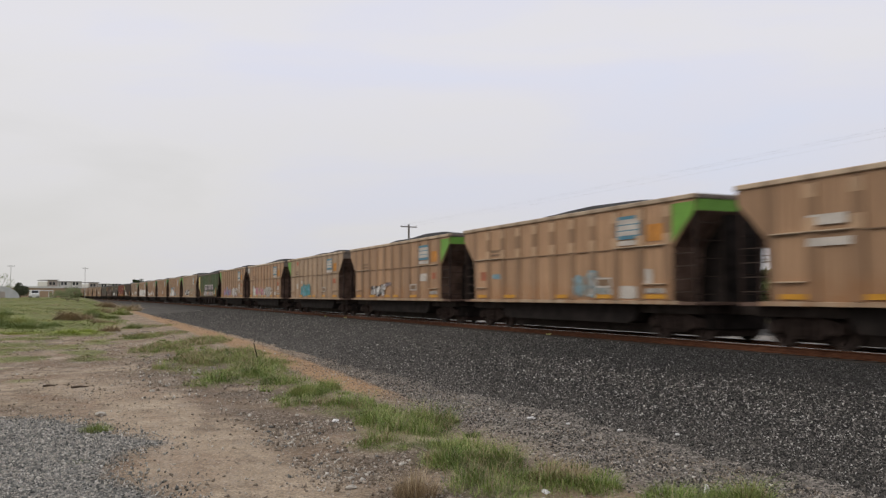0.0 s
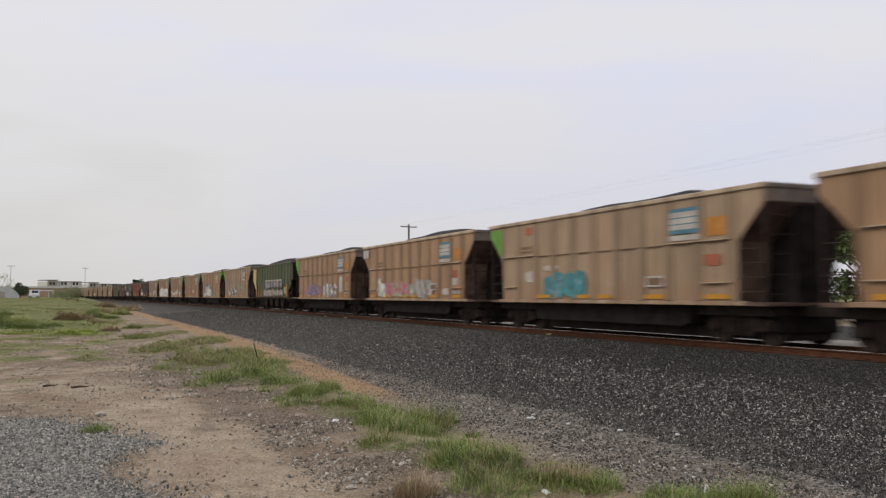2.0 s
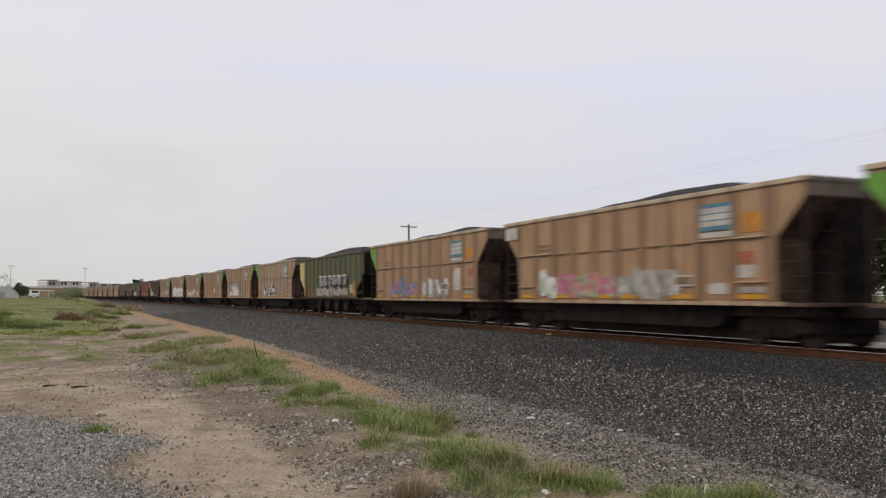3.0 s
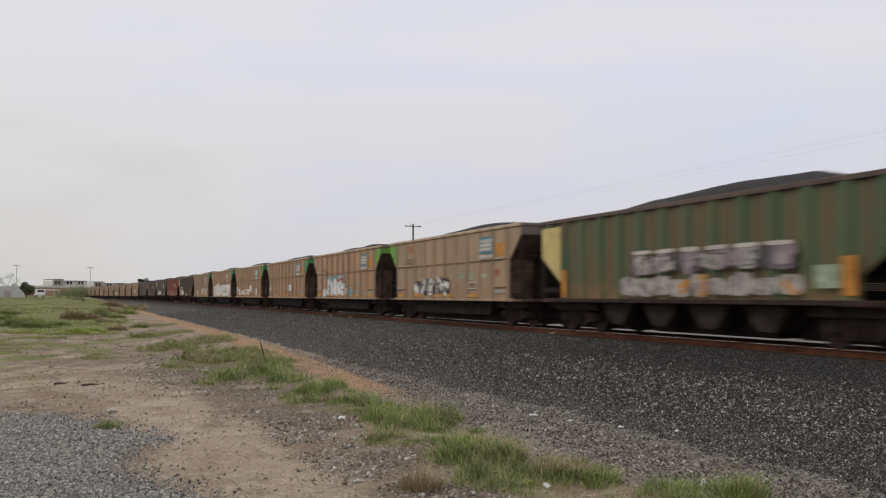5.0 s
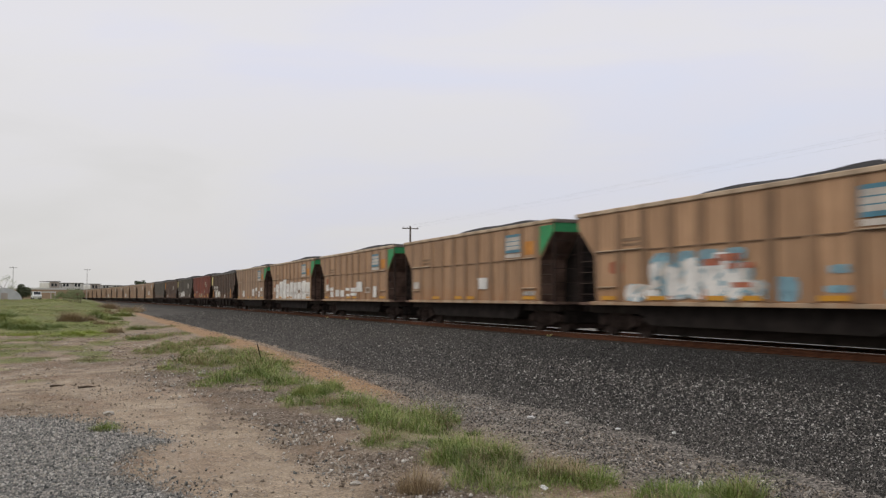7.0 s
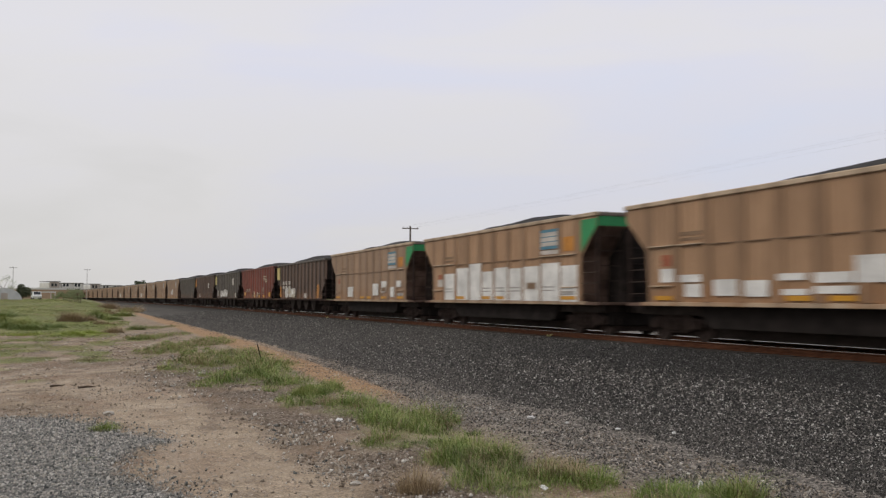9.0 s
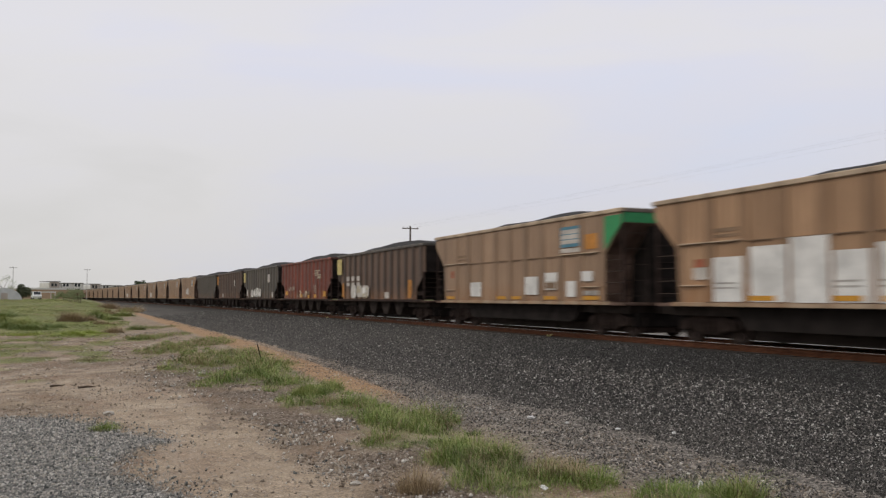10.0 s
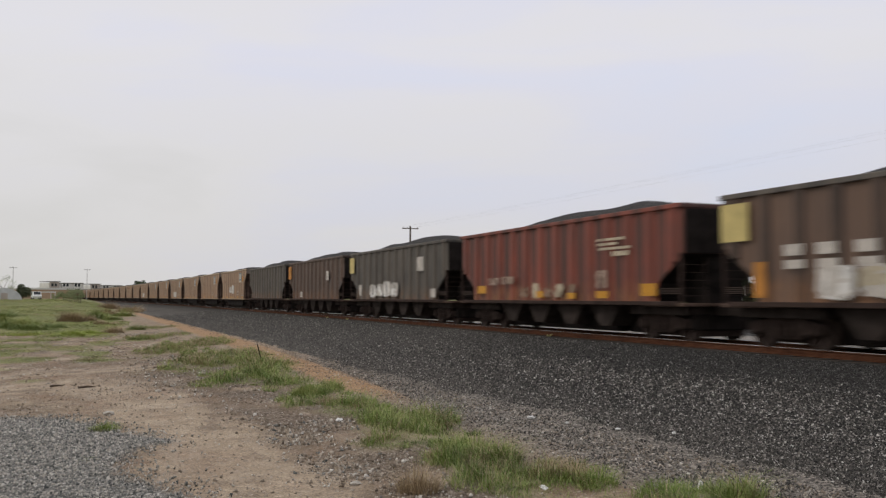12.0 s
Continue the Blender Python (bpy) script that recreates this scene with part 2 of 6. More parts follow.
def ballast_base_material():
    m = Mat("ballast_bed", 1.0)
    m.b.inputs["Specular IOR Level"].default_value = 0.05
    v = m.n("TexVoronoi")
    v.inputs["Scale"].default_value = 19.0
    m.link(m.space((1, 1, 1), True), v.inputs["Vector"])
    tone = m.noise(0.45, 4, 0.55, m.space((1, 0.35, 1), True))
    stone = m.ramp(v.outputs["Color"], [(0.1, (0.028, 0.027, 0.026)), (0.6, (0.076, 0.072, 0.068)), (0.95, (0.17, 0.16, 0.15))])
    c = m.mix(m.ramp(tone, [(0.38, 0.0), (0.7, 0.45)]), stone, (0.145, 0.131, 0.115))
    # dusty toe, and farther along a paling that stands in for haze
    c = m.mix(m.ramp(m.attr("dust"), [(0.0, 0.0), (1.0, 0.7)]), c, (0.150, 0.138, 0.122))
    c = m.mix(m.ramp(m.attr("soot"), [(0.0, 0.0), (1.0, 0.55)]), c, (0.060, 0.058, 0.056))
    # coal dirt, plus the shade beneath the cars painted into the bed
    c = m.mix(m.ramp(m.attr("coal"), [(0.0, 0.0), (1.0, 0.85)]), c, (0.024, 0.023, 0.023))
    c = m.mix(m.attr("pale"), c, m.ramp(tone, [(0.3, (0.26, 0.24, 0.21)), (0.7, (0.38, 0.35, 0.31))]))
    m.color(c)
    m.bump(v.outputs["Distance"], 0.9, 0.05)
    return m.m


BALLAST = ballast_base_material()


def stone_material(name, stops, rough=0.85):
    m = Mat(name, rough)
    m.b.inputs["Specular IOR Level"].default_value = 0.15
    c = m.ramp(m.island(), stops)
    g = m.noise(30.0, 3, 0.6)
    c = m.mix(0.3, c, m.ramp(g, [(0.3, 0.45), (0.7, 1.0)]), 'MULTIPLY')
    m.color(c)
    m.bump(g, 0.4, 0.01)
    return m.m


BALLAST_STONE = stone_material("ballast_stone", [(0.0, (0.018, 0.018, 0.018)), (0.50, (0.055, 0.053, 0.050)),
                                                 (0.74, (0.125, 0.118, 0.108)), (0.90, (0.29, 0.265, 0.24)), (1.0, (0.70, 0.67, 0.63))])
GRAVEL_STONE = stone_material("gravel_stone", [(0.0, (0.075, 0.080, 0.078)), (0.45, (0.30, 0.298, 0.275)), (0.8, (0.52, 0.475, 0.415)),
                                               (1.0, (0.66, 0.63, 0.585))])
# far stones, lighter than the near ones: haze put into their colour
HAZED_STONE = stone_material("grey_ballast_stone", [(0.0, (0.060, 0.057, 0.053)), (0.6, (0.128, 0.121, 0.112)), (0.9, (0.21, 0.197, 0.18)), (1.0, (0.40, 0.375, 0.345))])
TOE_STONE = stone_material("toe_gravel_stone", [(0.0, (0.040, 0.038, 0.035)), (0.5, (0.098, 0.091, 0.083)), (0.85, (0.195, 0.178, 0.160)), (1.0, (0.50, 0.465, 0.42))])
DIRT_STONE = stone_material("dirt_stone", [(0.0, (0.14, 0.112, 0.086)), (0.45, (0.29, 0.24, 0.19)), (0.82, (0.46, 0.40, 0.33)), (1.0, (0.68, 0.64, 0.58))])
CLOD = stone_material("soil_clod", [(0.0, (0.085, 0.062, 0.046)), (0.7, (0.15, 0.108, 0.076)), (1.0, (0.22, 0.165, 0.115))])
SOOTY_STONE = stone_material("sooty_ballast_stone", [(0.0, (0.020, 0.020, 0.020)), (0.55, (0.048, 0.046, 0.044)), (0.85, (0.085, 0.082, 0.078)), (1.0, (0.24, 0.23, 0.22))])


def ground_material():
    m = Mat("trackside_ground", 0.95)
    m.b.inputs["Specular IOR Level"].default_value = 0.2
    w = m.space((1, 1, 1), True)
    big = m.noise(0.62, 7, 0.66, w)
    mid = m.noise(1.7, 8, 0.68, w)
    small = m.noise(7.5, 8, 0.72, w)
    fine = m.noise(38.0, 4, 0.7, w)
    v = m.n("TexVoronoi")
    v.inputs["Scale"].default_value = 24.0
    m.link(w, v.inputs["Vector"])
    v2 = m.n("TexVoronoi")
    v2.inputs["Scale"].default_value = 42.0
    m.link(w, v2.inputs["Vector"])
    c = m.ramp(big, [(0.36, (0.245, 0.182, 0.122)), (0.50, (0.375, 0.290, 0.202)), (0.64, (0.520, 0.420, 0.306))])
    c = m.mix(m.ramp(mid, [(0.40, 0.85), (0.53, 0.0)]), c, (0.165, 0.120, 0.082))
    c = m.mix(m.ramp(small, [(0.52, 0.0), (0.70, 0.55)]), c, (0.46, 0.37, 0.27))
    c = m.mix(m.ramp(small, [(0.30, 0.6), (0.44, 0.0)]), c, (0.165, 0.118, 0.082))
    rusty = m.noise(1.05, 6, 0.62, m.space((1.0, 0.55, 1.0), True))
    c = m.mix(m.ramp(rusty, [(0.50, 0.0), (0.64, 0.75)]), c, m.ramp(small, [(0.3, (0.20, 0.122, 0.076)), (0.7, (0.36, 0.245, 0.165))]))
    c = m.mix(m.ramp(m.attr("path"), [(0.0, 0.0), (1.0, 0.45)]), c, m.ramp(small, [(0.3, (0.41, 0.315, 0.218)), (0.7, (0.63, 0.51, 0.375))]))
    c = m.mix(m.ramp(m.attr("damp"), [(0.0, 0.0), (1.0, 0.8)]), c, m.ramp(small, [(0.3, (0.105, 0.070, 0.046)), (0.7, (0.235, 0.165, 0.112))]))
    # trodden crust: flat drifts of pale dust and dark soil, drawn out across the lane
    crust = m.noise(1.25, 7, 0.72, m.space((1.0, 0.42, 1.0), True))
    c = m.mix(m.ramp(crust, [(0.54, 0.0), (0.66, 0.6)]), c, (0.50, 0.42, 0.335))
    c = m.mix(m.ramp(crust, [(0.33, 0.75), (0.45, 0.0)]), c, (0.150, 0.108, 0.078))
    speck = m.ramp(v2.outputs["Color"], [(0.70, 0.0), (0.78, 1.0)])
    c = m.mix(m.math('MULTIPLY', speck, m.ramp(mid, [(0.35, 0.9), (0.6, 0.45)])), c, m.ramp(v2.outputs["Color"], [(0.70, (0.11, 0.09, 0.072)), (0.84, (0.40, 0.34, 0.28)), (1.0, (0.66, 0.61, 0.54))]))
    pebbles = m.ramp(v.outputs["Color"], [(0.1, (0.070, 0.052, 0.039)), (0.55, (0.165, 0.124, 0.090)), (0.95, (0.42, 0.35, 0.28))])
    c = m.mix(m.ramp(m.attr("rubble"), [(0.0, 0.0), (1.0, 0.88)]), c, pebbles)
    c = m.mix(m.ramp(m.attr("sand"), [(0.0, 0.0), (1.0, 0.92)]), c, m.ramp(mid, [(0.3, (0.31, 0.185, 0.095)), (0.7, (0.50, 0.325, 0.185))]))
    c = m.mix(m.ramp(m.attr("gravel"), [(0.0, 0.0), (1.0, 0.95)]), c,
              m.ramp(v.outputs["Color"], [(0.1, (0.085, 0.086, 0.082)), (0.6, (0.265, 0.256, 0.236)), (0.95, (0.50, 0.465, 0.415))]))
    c = m.mix(m.ramp(m.attr("grass"), [(0.0, 0.0), (1.0, 0.85)]), c,
              m.ramp(mid, [(0.3, (0.12, 0.13, 0.045)), (0.52, (0.20, 0.225, 0.075)), (0.7, (0.27, 0.24, 0.12))]))
    c = m.mix(0.8, c, m.ramp(fine, [(0.34, 0.36), (0.62, 1.18)]), 'MULTIPLY')
    m.color(c)
    m.bump(m.mix(0.5, small, m.mix(0.5, fine, v.outputs["Distance"])), 0.9, 0.05)
    return m.m


GROUND = ground_material()


def leaf_material(name, stops, patchy=0.0):
    m = Mat(name, 0.65)
    c = m.ramp(m.island(), stops)
    if patchy:
        n = m.noise(patchy, 4, 0.6, m.space((1.0, 0.45, 1.0), True))
        c = m.mix(m.ramp(n, [(0.38, 0.85), (0.48, 0.0)]), c, tint(stops[0][1], 0.70))
        c = m.mix(m.ramp(n, [(0.53, 0.0), (0.64, 0.6 if patchy < 1 else 0.3)]), c, (0.44, 0.40, 0.17))
    m.color(c)
    m.b.inputs["Specular IOR Level"].default_value = 0.25
    return m.m


GRASS = leaf_material("green_grass", [(0.0, (0.10, 0.155, 0.030)), (0.5, (0.180, 0.255, 0.058)), (0.82, (0.27, 0.34, 0.095)), (1.0, (0.46, 0.42, 0.20))], 1.6)
FIELD_GRASS = leaf_material("field_grass", [(0.0, (0.19, 0.235, 0.066)), (0.55, (0.275, 0.325, 0.098)), (0.85, (0.34, 0.37, 0.135)), (1.0, (0.42, 0.38, 0.21))], 0.42)
LIME_GRASS = leaf_material("lime_grass", [(0.0, (0.24, 0.30, 0.055)), (0.6, (0.34, 0.42, 0.085)), (1.0, (0.45, 0.48, 0.16))])
DARK_GRASS = leaf_material("dark_weeds", [(0.0, (0.10, 0.14, 0.04)), (0.6, (0.17, 0.22, 0.066)), (1.0, (0.27, 0.30, 0.11))])
SPRIG = leaf_material("yellow_green_sprig", [(0.0, (0.35, 0.36, 0.12)), (1.0, (0.62, 0.58, 0.25))])
DRY_GRASS = leaf_material("dry_grass", [(0.0, (0.20, 0.14, 0.085)), (0.6, (0.36, 0.27, 0.16)), (1.0, (0.52, 0.43, 0.28))])
LEAF = leaf_material("dark_leaves", [(0.0, (0.025, 0.040, 0.014)), (0.6, (0.050, 0.078, 0.026)), (1.0, (0.10, 0.13, 0.05))])
GREEN_LEAF = leaf_material("green_leaves", [(0.0, (0.045, 0.070, 0.020)), (0.6, (0.085, 0.125, 0.040)), (1.0, (0.16, 0.20, 0.075))])
DULL_LEAF = leaf_material("dull_leaves", [(0.0, (0.055, 0.065, 0.040)), (0.6, (0.10, 0.115, 0.068)), (1.0, (0.16, 0.17, 0.11))])
PALE_LEAF = leaf_material("pale_leaves", [(0.0, (0.17, 0.205, 0.10)), (0.6, (0.26, 0.30, 0.15)), (1.0, (0.36, 0.38, 0.21))])
BARK = plain("bark", (0.13, 0.095, 0.07), 0.9, 0, 0.4, 8.0)
# pole wood for the far poles, with distance haze put into the colour
HAZED_POLE = plain("silvered_pole_wood", (0.46, 0.45, 0.44), 0.9, 0, 0.2, 5.0)
POLE_WOOD = plain("weathered_pole_wood", (0.20, 0.175, 0.155), 0.9, 0, 0.4, 5.0)
WIRE = plain("wire", (0.50, 0.50, 0.51), 0.6, 0.4, 0.1, 2.0)
STUCCO = plain("pale_stucco", (0.72, 0.70, 0.67), 0.9, 0, 0.12, 0.4)
# brown bay walls, lightened so that the colour carries distance haze
STUCCO_DARK = plain("brown_stucco", (0.47, 0.41, 0.37), 0.9, 0, 0.15, 0.4)
ROOF_GREY = plain("grey_roofing", (0.25, 0.24, 0.235), 0.85, 0, 0.2, 0.5)
WINDOW_DARK = plain("dark_window_glass", (0.04, 0.045, 0.05), 0.15, 0, 0.2, 1.0)
SHED_METAL = plain("galvanised_sheet", (0.60, 0.61, 0.62), 0.5, 0.3, 0.15, 0.8)
WHITE_PAINT = plain("white_coach_paint", (0.78, 0.78, 0.77), 0.4, 0, 0.06, 1.0)
TYRE = plain("tyre_rubber", (0.03, 0.03, 0.03), 0.85, 0, 0.2, 6.0)
WAREHOUSE_WALL = plain("orange_tan_cladding", (0.48, 0.34, 0.23), 0.8, 0, 0.15, 0.3)
LITTER_WHITE = plain("white_litter", (0.75, 0.74, 0.72), 0.6, 0, 0.1, 12.0)
PALE_ROCK = plain("pale_rock", (0.50, 0.46, 0.40), 0.9, 0, 0.2, 20.0)
TIE_WOOD = plain("creosoted_tie", (0.07, 0.055, 0.045), 0.9, 0, 0.4, 5.0)

# ---- mesh helpers ----


def part(name, bm, material, parent=None, label="", smooth=False):
    me = bpy.data.meshes.new(name)
    bm.to_mesh(me)
    bm.free()
    me.materials.append(material)
    if smooth:
        me.polygons.foreach_set("use_smooth", [True] * len(me.polygons))
    ob = new(name, me)
    ob.parent = parent
    if label:
        ob["label"] = label
    return ob


def again(ob, m, parent=None):
    """Another object on the same mesh."""
    o = new(ob.name.split(".")[0], ob.data)
    o.parent = parent if parent is not None else ob.parent
    o.matrix_basis = m
    return o


def box(bm, x0, x1, y0, y1, z0, z1, bevel=0.0):
    r = bmesh.ops.create_cube(bm, size=1.0, matrix=Matrix.Translation(((x0 + x1) / 2, (y0 + y1) / 2, (z0 + z1) / 2))
                              @ Matrix.Diagonal((x1 - x0, y1 - y0, z1 - z0, 1)))
    if bevel:
        edges = list({e for v in r["verts"] for e in v.link_edges})
        bmesh.ops.bevel(bm, geom=edges, offset=bevel, segments=1, affect='EDGES', profile=0.5)


def cyl(bm, a, b, r0, r1=None, n=10):
    a, b = Vector(a), Vector(b)
    d = b - a
    m = Matrix.Translation((a + b) / 2) @ d.to_track_quat("Z", "Y").to_matrix().to_4x4()
    bmesh.ops.create_cone(bm, cap_ends=True, segments=n, radius1=r0, radius2=r0 if r1 is None else r1, depth=d.length, matrix=m)


def prism(bm, outline, x0, x1):
    """Extrude an outline of (y, z) across x from x0 to x1."""
    a = [bm.verts.new((x0, y, z)) for y, z in outline]
    b = [bm.verts.new((x1, y, z)) for y, z in outline]
    n = len(outline)
    bm.faces.new(a)
    bm.faces.new(b[::-1])
    for i in range(n):
        bm.faces.new((a[i], b[i], b[(i + 1) % n], a[(i + 1) % n]))
    bmesh.ops.recalc_face_normals(bm, faces=bm.faces)


def boxes_part(name, dims, material, parent, label="", bevel=0.0):
    bm = bmesh.new()
    for d in dims:
        box(bm, *d, bevel)
    return part(name, bm, material, parent, label)


def mesh_from(name, verts, faces, material, smooth=False):
    me = bpy.data.meshes.new(name)
    me.from_pydata(verts, [], faces)
    me.materials.append(material)
    if smooth:
        me.polygons.foreach_set("use_smooth", [True] * len(me.polygons))
    return new(name, me)


def soup(name, verts, loops_per_face, material):
    """A mesh out of numpy arrays: verts (n, 3), faces (m, k)."""
    me = bpy.data.meshes.new(name)
    faces = np.asarray(loops_per_face, dtype=np.int32)
    k = faces.shape[1]
    me.vertices.add(len(verts))
    me.vertices.foreach_set("co", np.asarray(verts, dtype=np.float32).ravel())
    me.loops.add(faces.size)
    me.loops.foreach_set("vertex_index", faces.ravel())
    me.polygons.add(len(faces))
    me.polygons.foreach_set("loop_start", np.arange(0, faces.size, k, dtype=np.int32))
    me.update(calc_edges=True)
    me.validate()
    me.materials.append(material)
    return new(name, me)


def set_attr(ob, name, values):
    a = ob.data.attributes.new(name, 'FLOAT', 'POINT')
    a.data.foreach_set("value", np.asarray(values, dtype=np.float32))


def fbm(x, y, seed, scale=1.0, octaves=3):
    """Cheap value noise on numpy arrays, about -1..1."""
    out, amp = np.zeros_like(x), 1.0
    for o in range(octaves):
        xs, ys = x * scale * 2 ** o + seed * 17.3, y * scale * 2 ** o - seed * 9.1
        xi, yi = np.floor(xs), np.floor(ys)
        fx, fy = xs - xi, ys - yi
        fx, fy = fx * fx * (3 - 2 * fx), fy * fy * (3 - 2 * fy)

        def h(a, b):
            v = np.sin(a * 127.1 + b * 311.7 + seed * 74.7) * 43758.5453
            return (v - np.floor(v)) * 2 - 1
        out += amp * ((h(xi, yi) * (1 - fx) + h(xi + 1, yi) * fx) * (1 - fy) + (h(xi, yi + 1) * (1 - fx) + h(xi + 1, yi + 1) * fx) * fy)
        amp *= 0.5
    return out / 1.75


def smooth_step(x, a, b):
    t = np.clip((x - a) / (b - a), 0, 1)
    return t * t * (3 - 2 * t)


# ---- the track's line ----
TRACK_X, CURVE_START, CURVE = 16.6, 58.9, 0.00026
GROUND_Z = -0.75


def track_point(s, off=0.0):
    """The track's centre line at s metres along it, off metres to the right of it: x, y, heading."""
    d = max(s - CURVE_START, 0.0)
    a = CURVE * d
    y = CURVE_START + math.sin(a) / CURVE if d > 0 else s
    x = TRACK_X - ((1 - math.cos(a)) / CURVE if d > 0 else 0.0)
    return x + off * math.cos(a), y + off * math.sin(a), a


def track_arrays(s, off):
    d = np.maximum(s - CURVE_START, 0.0)
    a = CURVE * d
    y = np.where(d > 0, CURVE_START + np.sin(a) / CURVE, s)
    x = TRACK_X - (1 - np.cos(a)) / CURVE
    return x + off * np.cos(a), y + off * np.sin(a)


BED = [(-10.2, -0.98), (-9.5, -0.80), (-9.0, -0.725), (-8.4, -0.70), (-6.8, -0.63), (-4.8, -0.43), (-3.4, -0.31), (-2.0, -0.22), (-1.3, -0.19),
       (1.3, -0.19), (2.2, -0.22), (9.0, -0.24), (20.0, -0.36), (22.0, -0.75), (23.0, -1.0)]


def bed_height(off):
    return np.interp(off, [p[0] for p in BED], [p[1] for p in BED])


def ground_height(x, y):
    """Level by the track; the field swells towards the far side on the open hand."""
    lift = 1.35 * smooth_step(y, 45, 170) * smooth_step(-x + 0.02 * y, -6.0, 8.0)
    near = 0.035 * fbm(x, y, 3, 0.55) * smooth_step(-y, -90, -20)
    return GROUND_Z + lift + near


def bed_surface(s, off):
    x, y = track_arrays(s, off)
    amp = np.where((off < -1.35), 0.035, 0.004) * smooth_step(-s, -120, -40)
    return bed_height(off) + amp * fbm(x, y, 7, 0.9)


# ---- ground ----
def axis(*spans):
    out = []
    for a, b, step in spans:
        out += list(np.arange(a, b, step))
    return np.array(out + [spans[-1][1]], dtype=float)


STRIP_X = lambda y: np.interp(y, [6.5, 7.5, 9, 12, 15, 18, 22, 30, 45], [6.0, 5.3, 4.95, 4.75, 4.6, 4.35, 4.2, 4.05, 4.0])


VERGE = [(-10.1, 34.66, 1.2, 6.9, 1.0), (-7.0, 27.6, 1.25, 5.2, 1.1), (-5.01, 23.06, 1.0, 3.9, 1.05), (-3.6, 20.0, 0.5, 2.2, 0.8), (-2.66, 17.01, 0.69, 1.54, 1.05),
         (-2.5, 18.2, 0.40, 1.2, 0.85), (-1.6, 15.9, 0.55, 1.5, 0.95), (-0.56, 13.75, 0.85, 1.4, 1.1), (-0.55, 11.82, 0.7, 0.55, 0.9),
         (0.24, 11.02, 0.6, 0.86, 0.95), (0.73, 10.5, 0.25, 0.51, 1.1), (0.68, 9.22, 0.78, 0.9, 0.62), (1.61, 9.12, 0.32, 0.47, 0.9),
         (2.37, 8.5, 0.8, 0.42, 0.7), (-14.26, 42.75, 1.13, 5.19, 0.55), (-18.41, 56.83, 0.88, 6.85, 0.6)]
VERGE_TURN = radians(22.85)


def strip_mask(x, y):
    """Where the green verge grows: ragged patches in a row beside the track, each across and along a slanting line."""
    n = 0.55 * fbm(x, y, 11, 1.3)
    u, v = x * math.cos(VERGE_TURN) - y * math.sin(VERGE_TURN), x * math.sin(VERGE_TURN) + y * math.cos(VERGE_TURN)
    out = np.zeros_like(x)
    for cu, cv, ru, rv, k in VERGE:
        d = np.hypot((u - cu) / ru, (v - cv) / rv)
        out = np.maximum(out, k * smooth_step(-d + n, -1.15, -0.45))
    return out


def low_mask(x, y):
    """Thin olive patches of weeds on the bare ground before the field."""
    low = np.zeros_like(x)
    for cx, cy, rx, ry in ((-2.6, 39, 1.7, 3.0), (-0.4, 36.5, 1.5, 2.4), (0.4, 33, 0.9, 1.8), (-1.4, 30.5, 1.1, 1.4), (-2.6, 33, 1.1, 1.6), (1.2, 40, 0.8, 3.0), (-2.2, 26.5, 0.9, 0.9),
                           (0.5, 29.3, 0.9, 1.4), (-1.9, 36, 1.6, 2.2), (2.6, 43, 0.5, 2.0), (0.05, 48, 2.0, 3.4), (-2.2, 44, 1.8, 2.0), (3.3, 46, 1.0, 2.4), (-0.9, 22.6, 0.7, 0.7)):
        low = np.maximum(low, smooth_step(-np.hypot((x - cx) / rx, (y - cy) / ry) + 0.7 * fbm(x, y * 0.6, 21, 1.0), -1.1, -0.2))
    return low


def field_mask(x, y):
    edge = np.interp(y, [24, 30, 40, 50, 70, 100, 160, 260], [-2.2, -0.6, 0.4, 2.2, 3.6, 5.0, 6.0, 6.0])
    n = fbm(x, y, 5, 0.16)
    inside = smooth_step(edge + 0.9 * n - x, -0.3, 1.2)
    start = smooth_step(y + 9 * n + 7 * fbm(x, y, 6, 0.7), 42, 54)
    low = low_mask(x, y)
    return np.clip(np.maximum(inside * start, low), 0, 1)


def gravel_mask(x, y):
    edge = np.interp(y, [4, 8.5, 9.5, 10.5, 11.6, 12.4, 13.2, 14.5, 16], [1.9, 1.2, 0.85, 0.45, 0.55, 1.25, 0.95, 0.3, -0.6])
    return smooth_step(edge + 0.28 * fbm(x, y, 31, 1.6) - x, -0.12, 0.22) * smooth_step(-y - 0.25 * fbm(x, y, 33, 1.0), -16.0, -15.4)


def sand_mask(x, y):
    c = np.interp(y, [14, 18, 24, 30, 42, 65, 118], [5.8, 5.75, 6.05, 6.2, 6.5, 6.6, 7.0])
    half = np.interp(y, [14, 17, 22, 40, 70, 120], [0.25, 0.5, 0.6, 0.7, 0.8, 0.9])
    d = np.abs(x - c + 0.15 * fbm(x, y, 41, 0.8)) / half
    return smooth_step(-d, -1.15, -0.6) * smooth_step(-y, -125, -105) * smooth_step(y, 14, 18)


def rubble_mask(x, y):
    band = smooth_step(-np.abs(x - STRIP_X(y) + 0.9) / 1.9, -1.0, -0.3) * smooth_step(-y, -34, -24)
    toe = smooth_step(x + 0.3 * fbm(x, y, 55, 0.7), 5.2, 6.2) * smooth_step(-y, -40, -16)
    return np.clip(band * smooth_step(fbm(x, y, 51, 0.8), -0.25, 0.25) + toe, 0, 1)


